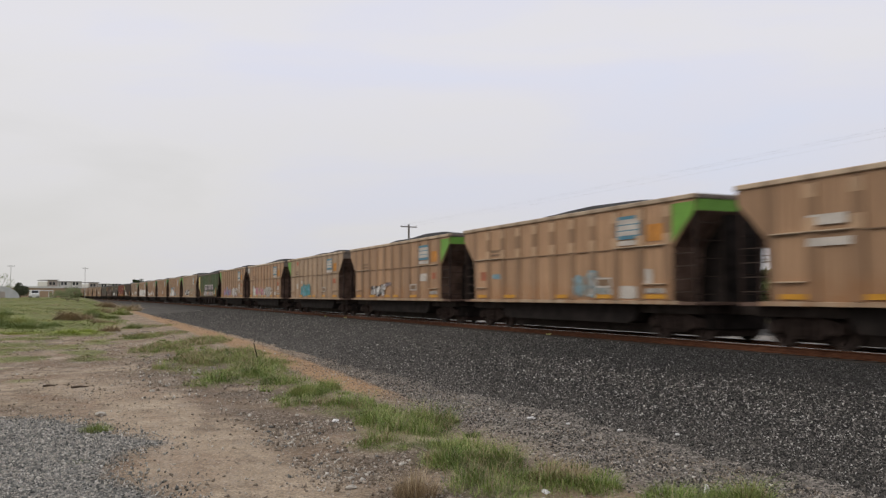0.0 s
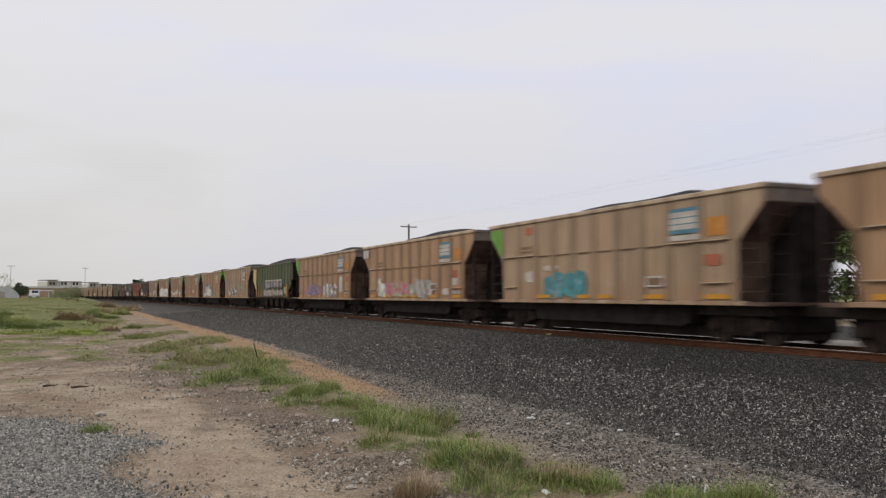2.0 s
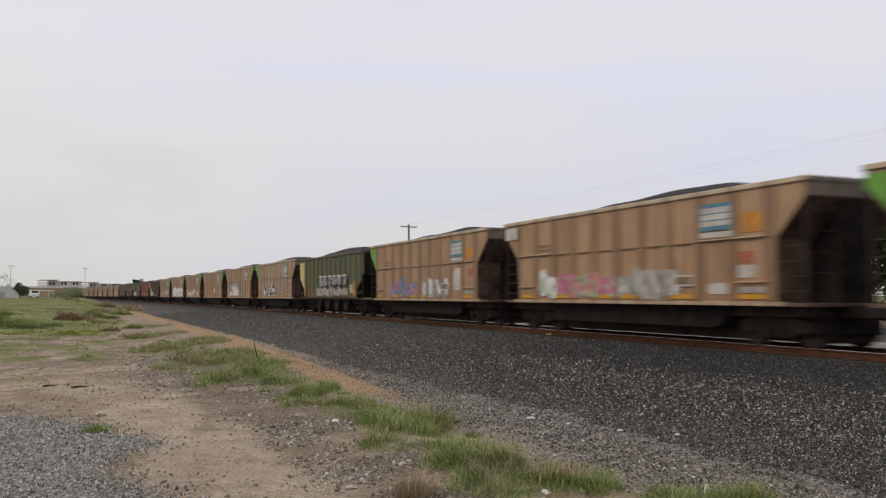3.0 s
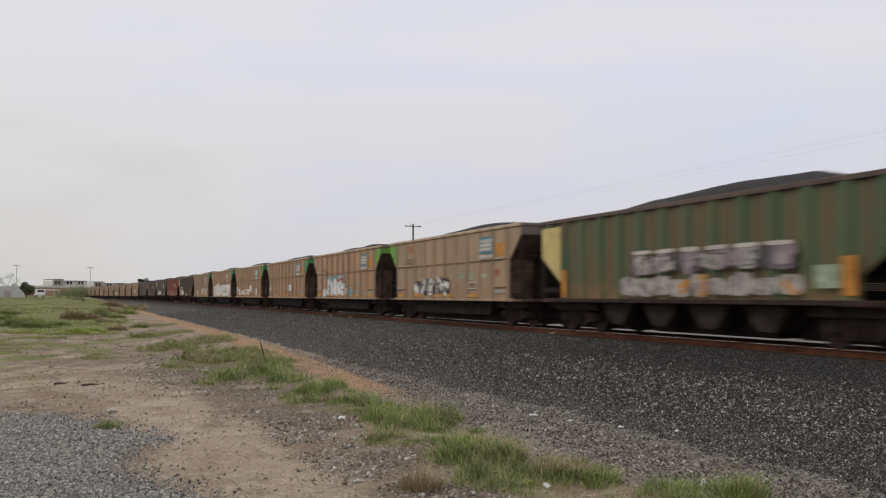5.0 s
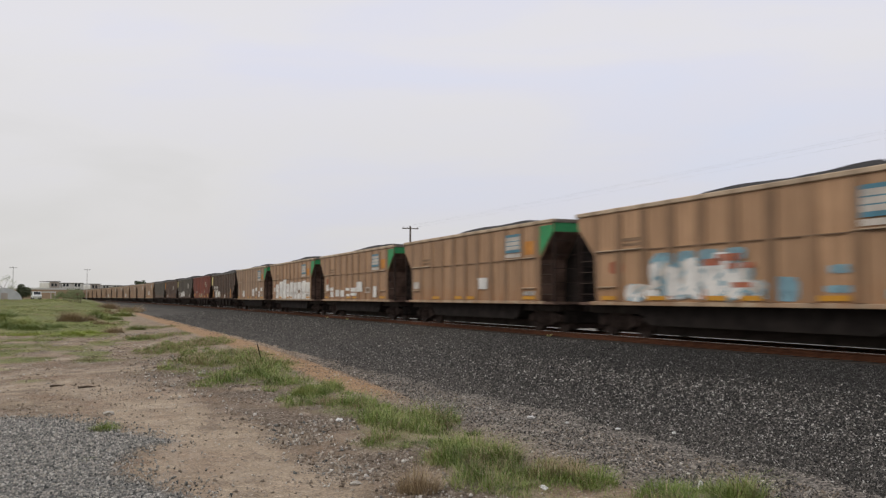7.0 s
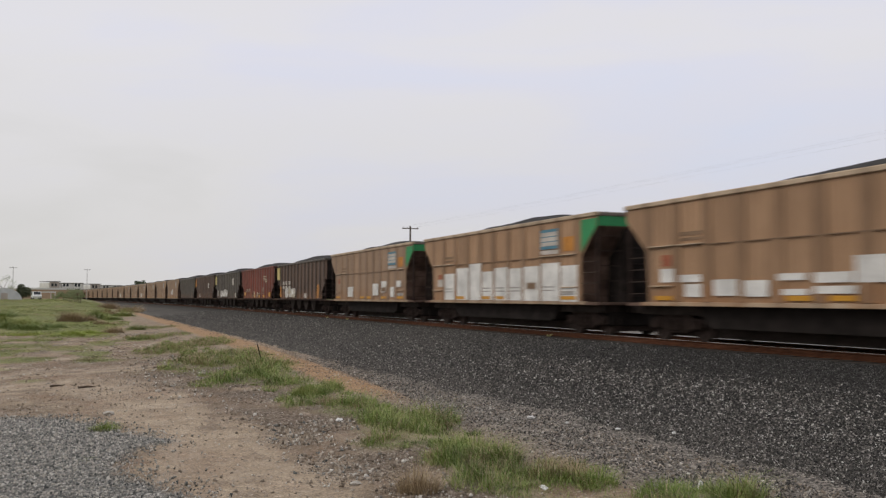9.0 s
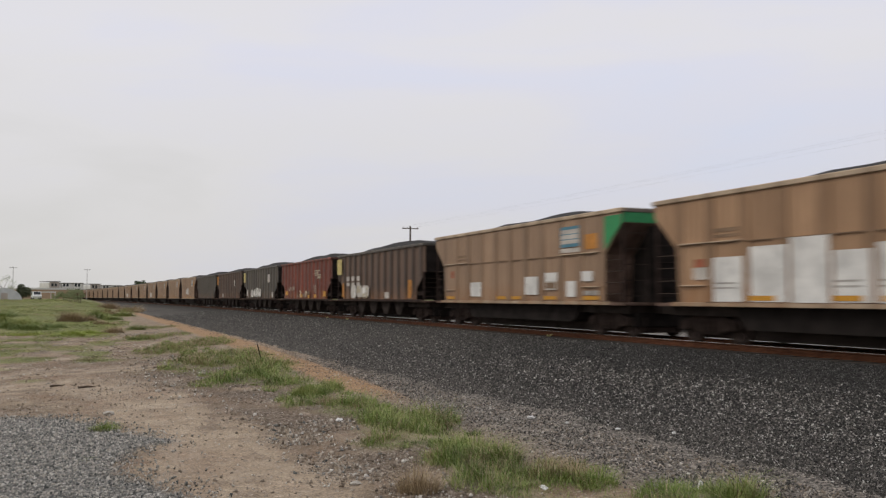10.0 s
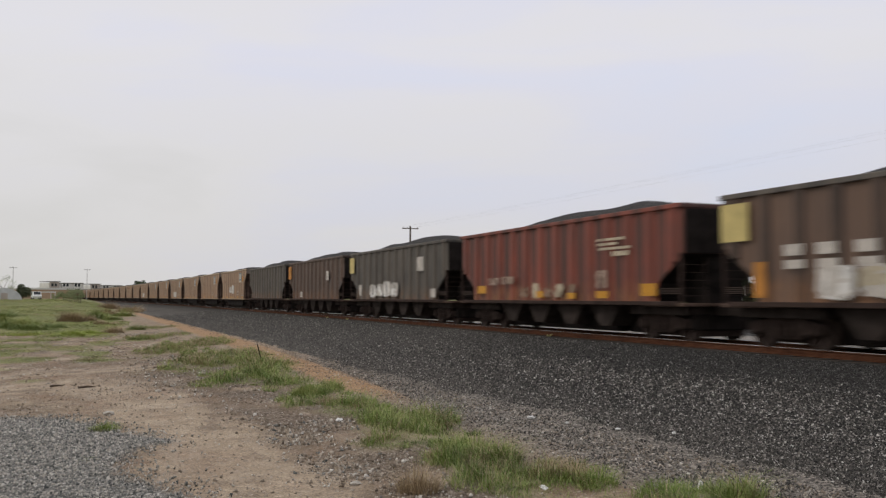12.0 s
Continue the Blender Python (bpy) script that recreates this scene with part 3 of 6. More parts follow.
def build_ground():
    xs = axis((-4000, -800, 800), (-800, -100, 100), (-100, -30, 7), (-30, -8, 0.8), (-8, -2.5, 0.25), (-2.5, 9, 0.11), (9, 24, 0.75),
              (24, 120, 8), (120, 800, 85), (800, 4000, 800))
    ys = axis((-4000, -400, 600), (-400, -20, 20), (-20, 5, 1.5), (5, 22, 0.11), (22, 50, 0.28), (50, 130, 1.0), (130, 320, 5), (320, 800, 40), (800, 4800, 500))
    X, Y = np.meshgrid(xs, ys)
    x, y = X.ravel(), Y.ravel()
    z = ground_height(x, y)
    g, st = gravel_mask(x, y), strip_mask(x, y)
    z = z + 0.03 * g + 0.04 * st - 0.012 * rubble_mask(x, y) * fbm(x, y, 61, 4.0)
    nx, ny = len(xs), len(ys)
    i = np.arange(nx * ny).reshape(ny, nx)
    faces = np.stack([i[:-1, :-1], i[:-1, 1:], i[1:, 1:], i[1:, :-1]], -1).reshape(-1, 4)
    ob = soup("ground", np.stack([x, y, z], 1), faces, GROUND)
    toe = smooth_step(x + 0.35 * fbm(x, y, 55, 0.7), 5.0, 6.1) * smooth_step(-y, -34, -15) * (1 - sand_mask(x, y))
    set_attr(ob, "gravel", np.maximum(g, 0.6 * toe))
    set_attr(ob, "sand", sand_mask(x, y))
    lane = np.interp(y, [6, 9, 12, 15, 18, 21, 26, 34], [2.1, 1.9, 1.75, 1.5, 1.2, 0.4, 1.2, 1.8])
    damp = np.zeros_like(x)
    for cx, cy, rx, ry, k in ((2.9, 17.5, 0.9, 2.6, 1.0), (3.3, 14.6, 0.7, 1.5, 0.9), (1.6, 23.0, 1.6, 2.0, 0.7), (3.2, 22.5, 0.8, 3.0, 0.8), (3.1, 11.2, 0.6, 0.9, 0.7),
                              (0.2, 28.0, 1.6, 2.4, 0.6), (2.4, 33.0, 1.2, 4.0, 0.6)):
        damp = np.maximum(damp, k * smooth_step(-np.hypot((x - cx) / rx, (y - cy) / ry) + 0.7 * fbm(x, y, 58, 1.1), -1.2, -0.2))
    set_attr(ob, "damp", damp * (1 - g))
    set_attr(ob, "path", smooth_step(-np.abs(x - lane + 0.3 * fbm(x, y, 57, 0.6)), -1.25, -0.45) * smooth_step(-y, -30, -20) * (1 - g))
    set_attr(ob, "rubble", rubble_mask(x, y) * (1 - g))
    far = smooth_step(np.hypot(x, y), 200, 400)
    right = smooth_step(x - TRACK_X, 9, 14) * smooth_step(fbm(x, y, 71, 0.1), -0.2, 0.4)
    set_attr(ob, "grass", np.clip(field_mask(x, y) + 0.5 * st + 0.8 * far + 0.7 * right, 0, 1))
    ob.data.polygons.foreach_set("use_smooth", [True] * len(ob.data.polygons))
    tagged(ob, "bare tan dirt ground with grassy patches beside the track", "ground", kind="structure")


def build_ballast():
    s = axis((-120, -10, 10), (-10, 4, 2), (4, 34, 0.14), (34, 70, 0.5), (70, 160, 2), (160, 700, 10))
    offs = np.concatenate([np.arange(-10.2, -1.3, 0.14), [-1.3, 0, 1.3, 1.9, 2.2, 2.6, 3.2, 5, 6.3, 6.9, 9.0, 20.0, 22.0, 23.0]])
    S, O = np.meshgrid(s, offs, indexing="ij")
    x, y = track_arrays(S.ravel(), O.ravel())
    z = bed_surface(S.ravel(), O.ravel())
    n, m = S.shape
    i = np.arange(n * m).reshape(n, m)
    faces = np.stack([i[:-1, :-1], i[:-1, 1:], i[1:, 1:], i[1:, :-1]], -1).reshape(-1, 4)
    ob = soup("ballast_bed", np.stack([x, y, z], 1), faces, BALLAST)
    o = O.ravel()
    # the last term pales the bed with distance as painted haze
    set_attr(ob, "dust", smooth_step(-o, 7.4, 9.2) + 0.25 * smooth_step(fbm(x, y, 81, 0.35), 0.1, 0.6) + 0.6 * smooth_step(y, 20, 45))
    set_attr(ob, "soot", smooth_step(o, -5.6, -3.2))
    # painted shade under the train, from mid-track past the far rail
    set_attr(ob, "coal", smooth_step(o, -1.0, 1.0) * smooth_step(-o, -2.4, -1.9))
    set_attr(ob, "pale", smooth_step(o, 2.6, 3.2) * smooth_step(-o, -6.9, -6.3))
    ob.data.polygons.foreach_set("use_smooth", [True] * len(ob.data.polygons))
    tagged(ob, "dark grey crushed-stone railway ballast bank", "ballast", kind="structure")


RNG = np.random.default_rng(5)
CHIP = np.array([(1, 0, 0), (-0.5, 0.87, 0), (-0.5, -0.87, 0), (0, 0, 0.9), (0, 0, -0.9)], float) * 1.25
CHIP_FACES = np.array([(0, 1, 3), (1, 2, 3), (2, 0, 3), (1, 0, 4), (2, 1, 4), (0, 2, 4)])


def scatter_stones(name, x, y, z, size, material):
    """Angular stones: every one a jittered, turned, six-sided chip of its own."""
    n = len(x)
    v = np.repeat(CHIP[None], n, 0) + 0.5 * (RNG.random((n, 5, 3)) * 2 - 1)
    v *= (size[:, None] * (0.6 + 0.8 * RNG.random((n, 3))))[:, None, :]
    a, b = RNG.random(n) * 6.283, (RNG.random(n) - 0.5) * 2.4
    ca, sa, cb, sb = np.cos(a)[:, None], np.sin(a)[:, None], np.cos(b)[:, None], np.sin(b)[:, None]
    yy, zz = v[..., 1] * cb - v[..., 2] * sb, v[..., 1] * sb + v[..., 2] * cb
    xx = v[..., 0] * ca - yy * sa
    yy = v[..., 0] * sa + yy * ca
    p = np.stack([xx + x[:, None], yy + y[:, None], zz + z[:, None]], -1).reshape(-1, 3)
    f = (CHIP_FACES[None] + 5 * np.arange(n)[:, None, None]).reshape(-1, 3)
    return soup(name, p, f, material)


def build_stones():
    n = 300000
    u = RNG.random(n)
    s = (4.6 ** -0.7 + u * (95.0 ** -0.7 - 4.6 ** -0.7)) ** (-1 / 0.7)
    o = -10.1 + 8.75 * RNG.random(n)
    keep = (np.arctan2(TRACK_X + o, s) < 0.92) & (RNG.random(n) < np.interp(o, [-10.1, -9.2, -8.2, -7.4], [0.5, 0.85, 1.0, 1.0]))
    s, o = s[keep], o[keep]
    x, y = track_arrays(s, o)
    size = (0.0098 + 0.00026 * s) * (0.60 + 0.80 * RNG.random(len(s)) ** 2) * np.interp(o, [-10.1, -8, -7, -5, -1.3], [0.75, 0.85, 1.1, 1.15, 0.95])
    z = bed_surface(s, o) + size * 0.3
    sooty = x + 0.6 * fbm(x, y, 83, 0.5) + 1.6 * (RNG.random(len(x)) - 0.5) > 11.9
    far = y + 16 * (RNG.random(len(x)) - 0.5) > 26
    tagged(scatter_stones("far_ballast_stones", x[far], y[far], z[far], size[far], HAZED_STONE), "grey ballast stones farther along the bank, paled for haze", "ballast stones", kind="stuff")
    x, y, z, size, sooty = x[~far], y[~far], z[~far], size[~far], sooty[~far]
    tagged(scatter_stones("ballast_stones", x[~sooty], y[~sooty], z[~sooty], size[~sooty], BALLAST_STONE), "loose angular grey ballast stones on the bank", "ballast stones", kind="stuff")
    tagged(scatter_stones("sooty_ballast_stones", x[sooty], y[sooty], z[sooty], size[sooty], SOOTY_STONE), "soot-darkened ballast stones beside the rail", "ballast stones", kind="stuff")
    n = 42000
    x, y = 5.0 + 3.2 * RNG.random(n), 5.2 + 22 * RNG.random(n) ** 1.5
    k = smooth_step(x + 0.35 * fbm(x, y, 55, 0.7), 5.0, 6.2) * (1 - 0.93 * sand_mask(x, y)) > RNG.random(n)
    x, y = x[k], y[k]
    z = np.maximum(ground_height(x, y), bed_surface(y, x - TRACK_X))
    size = 0.0095 * (0.55 + 1.3 * RNG.random(len(x)) ** 3)
    tagged(scatter_stones("toe_gravel", x, y, z + size * 0.3, size, TOE_STONE), "fine grey gravel at the foot of the ballast bank", "gravel", kind="stuff")
    n = 900
    s = 18 + 70 * RNG.random(n) ** 1.6
    x, y = track_arrays(s, -9.1 + 0.4 * RNG.normal(size=n))
    size = (0.012 + 0.0003 * s) * (0.6 + 0.8 * RNG.random(n) ** 2)
    z = np.maximum(ground_height(x, y), bed_surface(s, x - TRACK_X))
    tagged(scatter_stones("strewn_ballast", x, y, z + size * 0.2, size, TOE_STONE), "grey stones strewn from the ballast onto sand", "ballast stones", kind="stuff")
    n = 60000
    x, y = -3.2 + 5.6 * RNG.random(n), 6.5 + 9.4 * RNG.random(n)
    k = gravel_mask(x + 0.22 * RNG.normal(size=n), y + 0.5 * RNG.normal(size=n)) > RNG.random(n) * 1.1 + 0.02
    x, y = x[k], y[k]
    size = 0.0112 * (0.6 + 1.0 * RNG.random(len(x)) ** 2)
    tagged(scatter_stones("gravel_stones", x, y, ground_height(x, y) + 0.03 + size * 0.3, size, GRAVEL_STONE),
           "loose blue-grey gravel spread over dirt", "gravel", kind="stuff")
    n = 150000
    x, y = -2.5 + 9.6 * RNG.random(n), 6.5 + 30 * RNG.random(n) ** 1.4
    k = 0.15 + 0.5 * rubble_mask(x, y) > RNG.random(n)
    x, y = x[k], y[k]
    size = 0.0075 * (0.55 + 2.4 * RNG.random(len(x)) ** 7)
    tagged(scatter_stones("dirt_stones", x, y, ground_height(x, y) + size * 0.3, size, DIRT_STONE),
           "small pale stones and rubble on the dirt", "stones", kind="stuff")


def build_rubble():
    """Stony ground between the lane and the verge: three spreads of mixed stones."""
    for x0, x1, y0, y1, n, big in ((2.0, 4.4, 7.2, 11.6, 11000, 0.0105), (2.3, 4.7, 11.4, 17.0, 11000, 0.0115), (1.2, 4.2, 17.5, 30.0, 8000, 0.015)):
        x, y = x0 + (x1 - x0) * RNG.random(n), y0 + (y1 - y0) * RNG.random(n)
        mid = np.abs((x - (x0 + x1) / 2) / (x1 - x0)) * 2
        k = smooth_step(fbm(x, y, 63, 1.1), -0.35, 0.25) * smooth_step(-mid + 0.4 * fbm(x, y, 64, 0.8), -1.0, -0.5) * (1 - 0.8 * strip_mask(x, y)) > RNG.random(n)
        x, y = x[k], y[k]
        size = big * (0.45 + 2.2 * RNG.random(len(x)) ** 7)
        grey = RNG.random(len(x)) < 0.22
        for sel, mat, label in ((~grey, DIRT_STONE, "loose buff rubble stones beside the verge"), (grey, GRAVEL_STONE, "loose grey rubble stones beside the verge")):
            tagged(scatter_stones("rubble_stones", x[sel], y[sel], ground_height(x[sel], y[sel]) + size[sel] * 0.35, size[sel], mat), label, "stones", kind="stuff")


def build_debris():
    """Bits of stone, bark and clods strewn over the far part of the bare ground."""
    n = 42000
    x, y = -3.6 + 8.2 * RNG.random(n), 15.5 + 36 * RNG.random(n) ** 1.25
    k = (smooth_step(fbm(x, y * 0.5, 66, 0.9) + 0.5 * fbm(x, y, 67, 2.5), -0.15, 0.55) > RNG.random(n)) & (x > -0.095 * y) & (field_mask(x, y) < 0.5)
    x, y = x[k], y[k]
    size = (0.0045 + 0.00027 * y) * (0.35 + 1.9 * RNG.random(len(x)) ** 6)
    pick = RNG.random(len(x))
    for sel, mat, label in ((pick < 0.45, DIRT_STONE, "scattered pale stones on trodden dirt"), ((pick >= 0.45) & (pick < 0.62), GRAVEL_STONE, "scattered grey stones on trodden dirt"),
                            (pick >= 0.62, CLOD, "dark clods and bark bits on trodden dirt")):
        tagged(scatter_stones("debris", x[sel], y[sel], ground_height(x[sel], y[sel]) + size[sel] * 0.15, size[sel], mat), label, "debris", kind="stuff")


def blades(name, x, y, z, height, width, material, lean=0.45, heading=None):
    """Grass: each blade a bent, tapering strip."""
    n = len(x)
    a = RNG.random(n) * 6.283
    if heading is not None:
        a = heading + 0.9 * (RNG.random(n) - 0.5)
    l = lean * RNG.random(n) * height
    fx, fy = np.cos(a), np.sin(a)
    b = a + 1.2 + RNG.random(n)
    wx, wy = np.cos(b) * width / 2, np.sin(b) * width / 2
    P = np.zeros((n, 5, 3))
    for j, (f, w) in enumerate(((0.0, 1.0), (0.0, -1.0), (0.55, -0.75), (0.55, 0.75), (1.0, 0.0))):
        P[:, j, 0] = x + fx * l * f ** 2 + wx * w
        P[:, j, 1] = y + fy * l * f ** 2 + wy * w
        P[:, j, 2] = z - 0.01 + height * (f - 0.18 * f ** 2 * lean)
    base = 5 * np.arange(n)[:, None]
    f3 = np.concatenate([base + np.array([[0, 1, 2]]), base + np.array([[0, 2, 3]]), base + np.array([[3, 2, 4]])])
    return soup(name, P.reshape(-1, 3), f3, material)


def tuft(name, cx, cy, r, h, n, material, label, lean=0.7):
    a, d = RNG.random(n) * 6.283, r * np.sqrt(RNG.random(n))
    x, y = cx + d * np.cos(a), cy + d * np.sin(a)
    hh = h * (0.30 + 0.9 * RNG.random(n) ** 1.4) * (1.15 - 0.55 * (d / r) ** 2)
    return tagged(blades(name, x, y, ground_height(x, y), hh, np.full(n, 0.005), material, lean + 0.9 * d / r, a + 0.8 * RNG.normal(size=n)), label, "grass tuft")


def build_grass():
    n = 460000
    y = 6.3 + 54 * RNG.random(n) ** 2.0
    x = STRIP_X(y) + (1.6 + 0.02 * y) * (RNG.random(n) * 2 - 1)
    m = strip_mask(x, y)
    k = m * (0.62 + 1.1 * fbm(x, y, 91, 3.0)) > RNG.random(n)
    x, y, m = x[k], y[k], m[k]
    h = (0.06 + 0.27 * RNG.random(len(x)) ** 2.2) * np.clip(0.75 + 1.5 * fbm(x, y, 92, 2.4), 0.2, 1.8) * np.clip(m + 0.25, 0.4, 1.2)
    dry = RNG.random(len(x)) < 0.10 + 0.35 * smooth_step(fbm(x, y, 93, 0.9), 0.15, 0.6) + 0.3 * smooth_step(y, 20, 30)
    z = ground_height(x, y) + 0.03
    for sel, name, mat, label in ((~dry, "verge_grass", GRASS, "ragged green verge grass along the ballast"),
                                  (dry, "dry_verge_grass", DRY_GRASS, "dry stems mixed into the verge grass")):
        tagged(blades(name, x[sel], y[sel], z[sel], h[sel], 0.0035 + 0.00022 * y[sel], mat, 1.8), label, "grass", kind="stuff")
    n = 9000
    x, y = -2.6 + 9.0 * RNG.random(n), 6.6 + 28 * RNG.random(n) ** 1.5
    k = (gravel_mask(x, y) < 0.3) & (fbm(x, y, 99, 0.9) + 0.6 * rubble_mask(x, y) > 0.25 * RNG.random(n))
    x, y = x[k], y[k]
    tagged(blades("straw_litter", x, y, ground_height(x, y) + 0.005, 0.015 + 0.05 * RNG.random(len(x)) ** 3, np.full(len(x), 0.006), DRY_GRASS, 3.5),
           "dry straw bits strewn over the dirt", "straw", kind="stuff")
    spots = 90
    cx, cy = STRIP_X(np.linspace(7, 40, spots)) + 1.5 * (RNG.random(spots) - 0.55), np.linspace(7, 40, spots)
    c = RNG.integers(0, spots, 7000)
    a, d = RNG.random(7000) * 6.283, 0.13 * np.sqrt(RNG.random(7000))
    x, y = cx[c] + d * np.cos(a), cy[c] + d * np.sin(a)
    tagged(blades("stray_grass", x, y, ground_height(x, y), 0.04 + 0.13 * RNG.random(7000) * RNG.random(spots)[c], 0.005 + 0.0004 * y, GRASS, 1.3, a),
           "small stray grass clumps along the verge", "grass", kind="stuff")
    n = 240000
    x, y = -4.6 + 9.0 * RNG.random(n), 21 + 31 * RNG.random(n) ** 1.3
    k = (low_mask(x, y) * np.clip(0.5 + 1.2 * fbm(x, y * 0.7, 94, 1.3), 0.0, 1) > RNG.random(n)) & (x > -0.10 * y)
    x, y = x[k], y[k]
    h = (0.02 + 0.10 * RNG.random(len(x)) ** 2) * np.clip(0.8 + 1.4 * fbm(x, y, 89, 1.0), 0.3, 2.0)
    dry = RNG.random(len(x)) < 0.22 + 0.4 * smooth_step(fbm(x, y, 88, 0.8), 0.0, 0.5)
    for sel, name, mat, label in ((~dry, "low_weeds", FIELD_GRASS, "low olive weeds on bare ground"), (dry, "dry_low_weeds", DRY_GRASS, "low dry weeds on bare ground")):
        tagged(blades(name, x[sel], y[sel], ground_height(x[sel], y[sel]), h[sel], 0.004 + 0.00022 * y[sel], mat, 2.4), label, "grass", kind="stuff")
    n = 560000
    y = 24 + 200 * RNG.random(n) ** 1.9
    x = -0.55 * y + 14 + (0.55 * y + -5) * RNG.random(n)
    k = field_mask(x, y) * np.clip(0.6 + 0.9 * fbm(x, y * 0.6, 95, 0.5), 0.12, 1) > RNG.random(n) * 0.95
    x, y = x[k], y[k]
    h = (0.06 + 0.24 * RNG.random(len(x)) ** 1.8) * np.clip(0.75 + 1.3 * fbm(x, y * 0.6, 96, 0.3), 0.25, 1.8) * smooth_step(y, 14, 50)
    h = np.maximum(h, 0.04)
    z = ground_height(x, y)
    patchy = fbm(x, y * 0.5, 97, 0.22) + 0.35 * fbm(x, y * 0.5, 98, 0.9)
    dry = RNG.random(len(x)) < 0.08 + 0.55 * smooth_step(patchy, 0.15, 0.55)
    for sel, name, mat, label in ((~dry, "field_grass", FIELD_GRASS, "long light-green grass of a rough field"),
                                  (dry, "dry_field_grass", DRY_GRASS, "faded brown weeds among the field grass")):
        tagged(blades(name, x[sel], y[sel], z[sel], 0.85 * h[sel], 0.004 + 0.00030 * y[sel], mat, 2.2), label, "grass", kind="stuff")


# ---- railcars ----
BODY, PITCH = 14.6, 16.18
HALF = BODY / 2
SIDE = -1.6         # the camera's side of a car, in its own space


def wheelset_mesh():
    bm = bmesh.new()
    for sx in (-1, 1):
        cyl(bm, (sx * 0.69, 0, 0), (sx * 0.82, 0, 0), 0.457, n=22)
        cyl(bm, (sx * 0.66, 0, 0), (sx * 0.69, 0, 0), 0.485, n=22)
        cyl(bm, (sx * 0.82, 0, 0), (sx * 0.86, 0, 0), 0.13, n=8)
        box(bm, sx * 0.84 - 0.03, sx * 0.84 + 0.03, -0.035, 0.035, 0.16, 0.36)
    cyl(bm, (-1.0, 0, 0), (1.0, 0, 0), 0.085, n=8)
    return bm


def truck_mesh():
    bm = bmesh.new()
    for sx in (-1, 1):
        x0, x1 = sorted((sx * 0.92, sx * 1.06))
        prism(bm, [(-1.16, 0.36), (-1.16, 0.58), (-0.62, 0.70), (-0.32, 0.78), (0.32, 0.78), (0.62, 0.70), (1.16, 0.58), (1.16, 0.36),
                   (0.72, 0.40), (0.42, 0.22), (-0.42, 0.22), (-0.72, 0.40)], x0, x1)
        for sy in (-0.89, 0.89):
            cyl(bm, (sx * 1.0, sy, 0.457), (sx * 1.13, sy, 0.457), 0.14, n=10)
        for sy in (-0.2, 0.0, 0.2):
            cyl(bm, (sx * 1.10, sy, 0.30), (sx * 1.10, sy, 0.62), 0.075, n=8)
    box(bm, -1.05, 1.05, -0.2, 0.2, 0.5, 0.78)
    # centre filler, added to darken the gap between the wheels
    box(bm, -0.62, 0.62, -1.25, 1.25, 0.12, 0.62)
    return bm


def outline_blob(rng, y0, y1, z0, z1, n=26, wob=0.12):
    """A wobbly rounded patch inside a rectangle."""
    cy, cz, ry, rz = (y0 + y1) / 2, (z0 + z1) / 2, (y1 - y0) / 2, (z1 - z0) / 2
    pts, ph = [], rng.random() * 6
    for i in range(n):
        a = 2 * math.pi * i / n
        c, s = math.cos(a), math.sin(a)
        e = 0.5
        k = 1 - wob * (0.5 + 0.5 * math.sin(3 * a + ph) * math.cos(5 * a - ph))
        pts.append((cy + ry * k * math.copysign(abs(c) ** e, c), cz + rz * k * math.copysign(abs(s) ** e, s)))
    return pts


def patch(name, car, outlines, material, label="", proud=0.020):
    """Paint on the car's side: thin flat shapes on the sheet, each a part of its own."""
    if len(outlines) > 1:
        return [patch(name, car, [o], material, label, proud) for o in outlines][0]
    bm = bmesh.new()
    for pts in outlines:
        vs = [bm.verts.new((SIDE - proud, y, z)) for y, z in pts]
        f = bm.faces.new(vs)
        if f.normal.x > 0:
            f.normal_flip()
    bm.normal_update()
    for f in bm.faces:
        if f.normal.x > 0:
            f.normal_flip()
    return part(name, bm, material, car, label)


def rect(d0, d1, z0, z1):
    """A rectangle by its distances from the car's rear end and its heights."""
    return [(HALF - d1, z0), (HALF - d0, z0), (HALF - d0, z1), (HALF - d1, z1)]


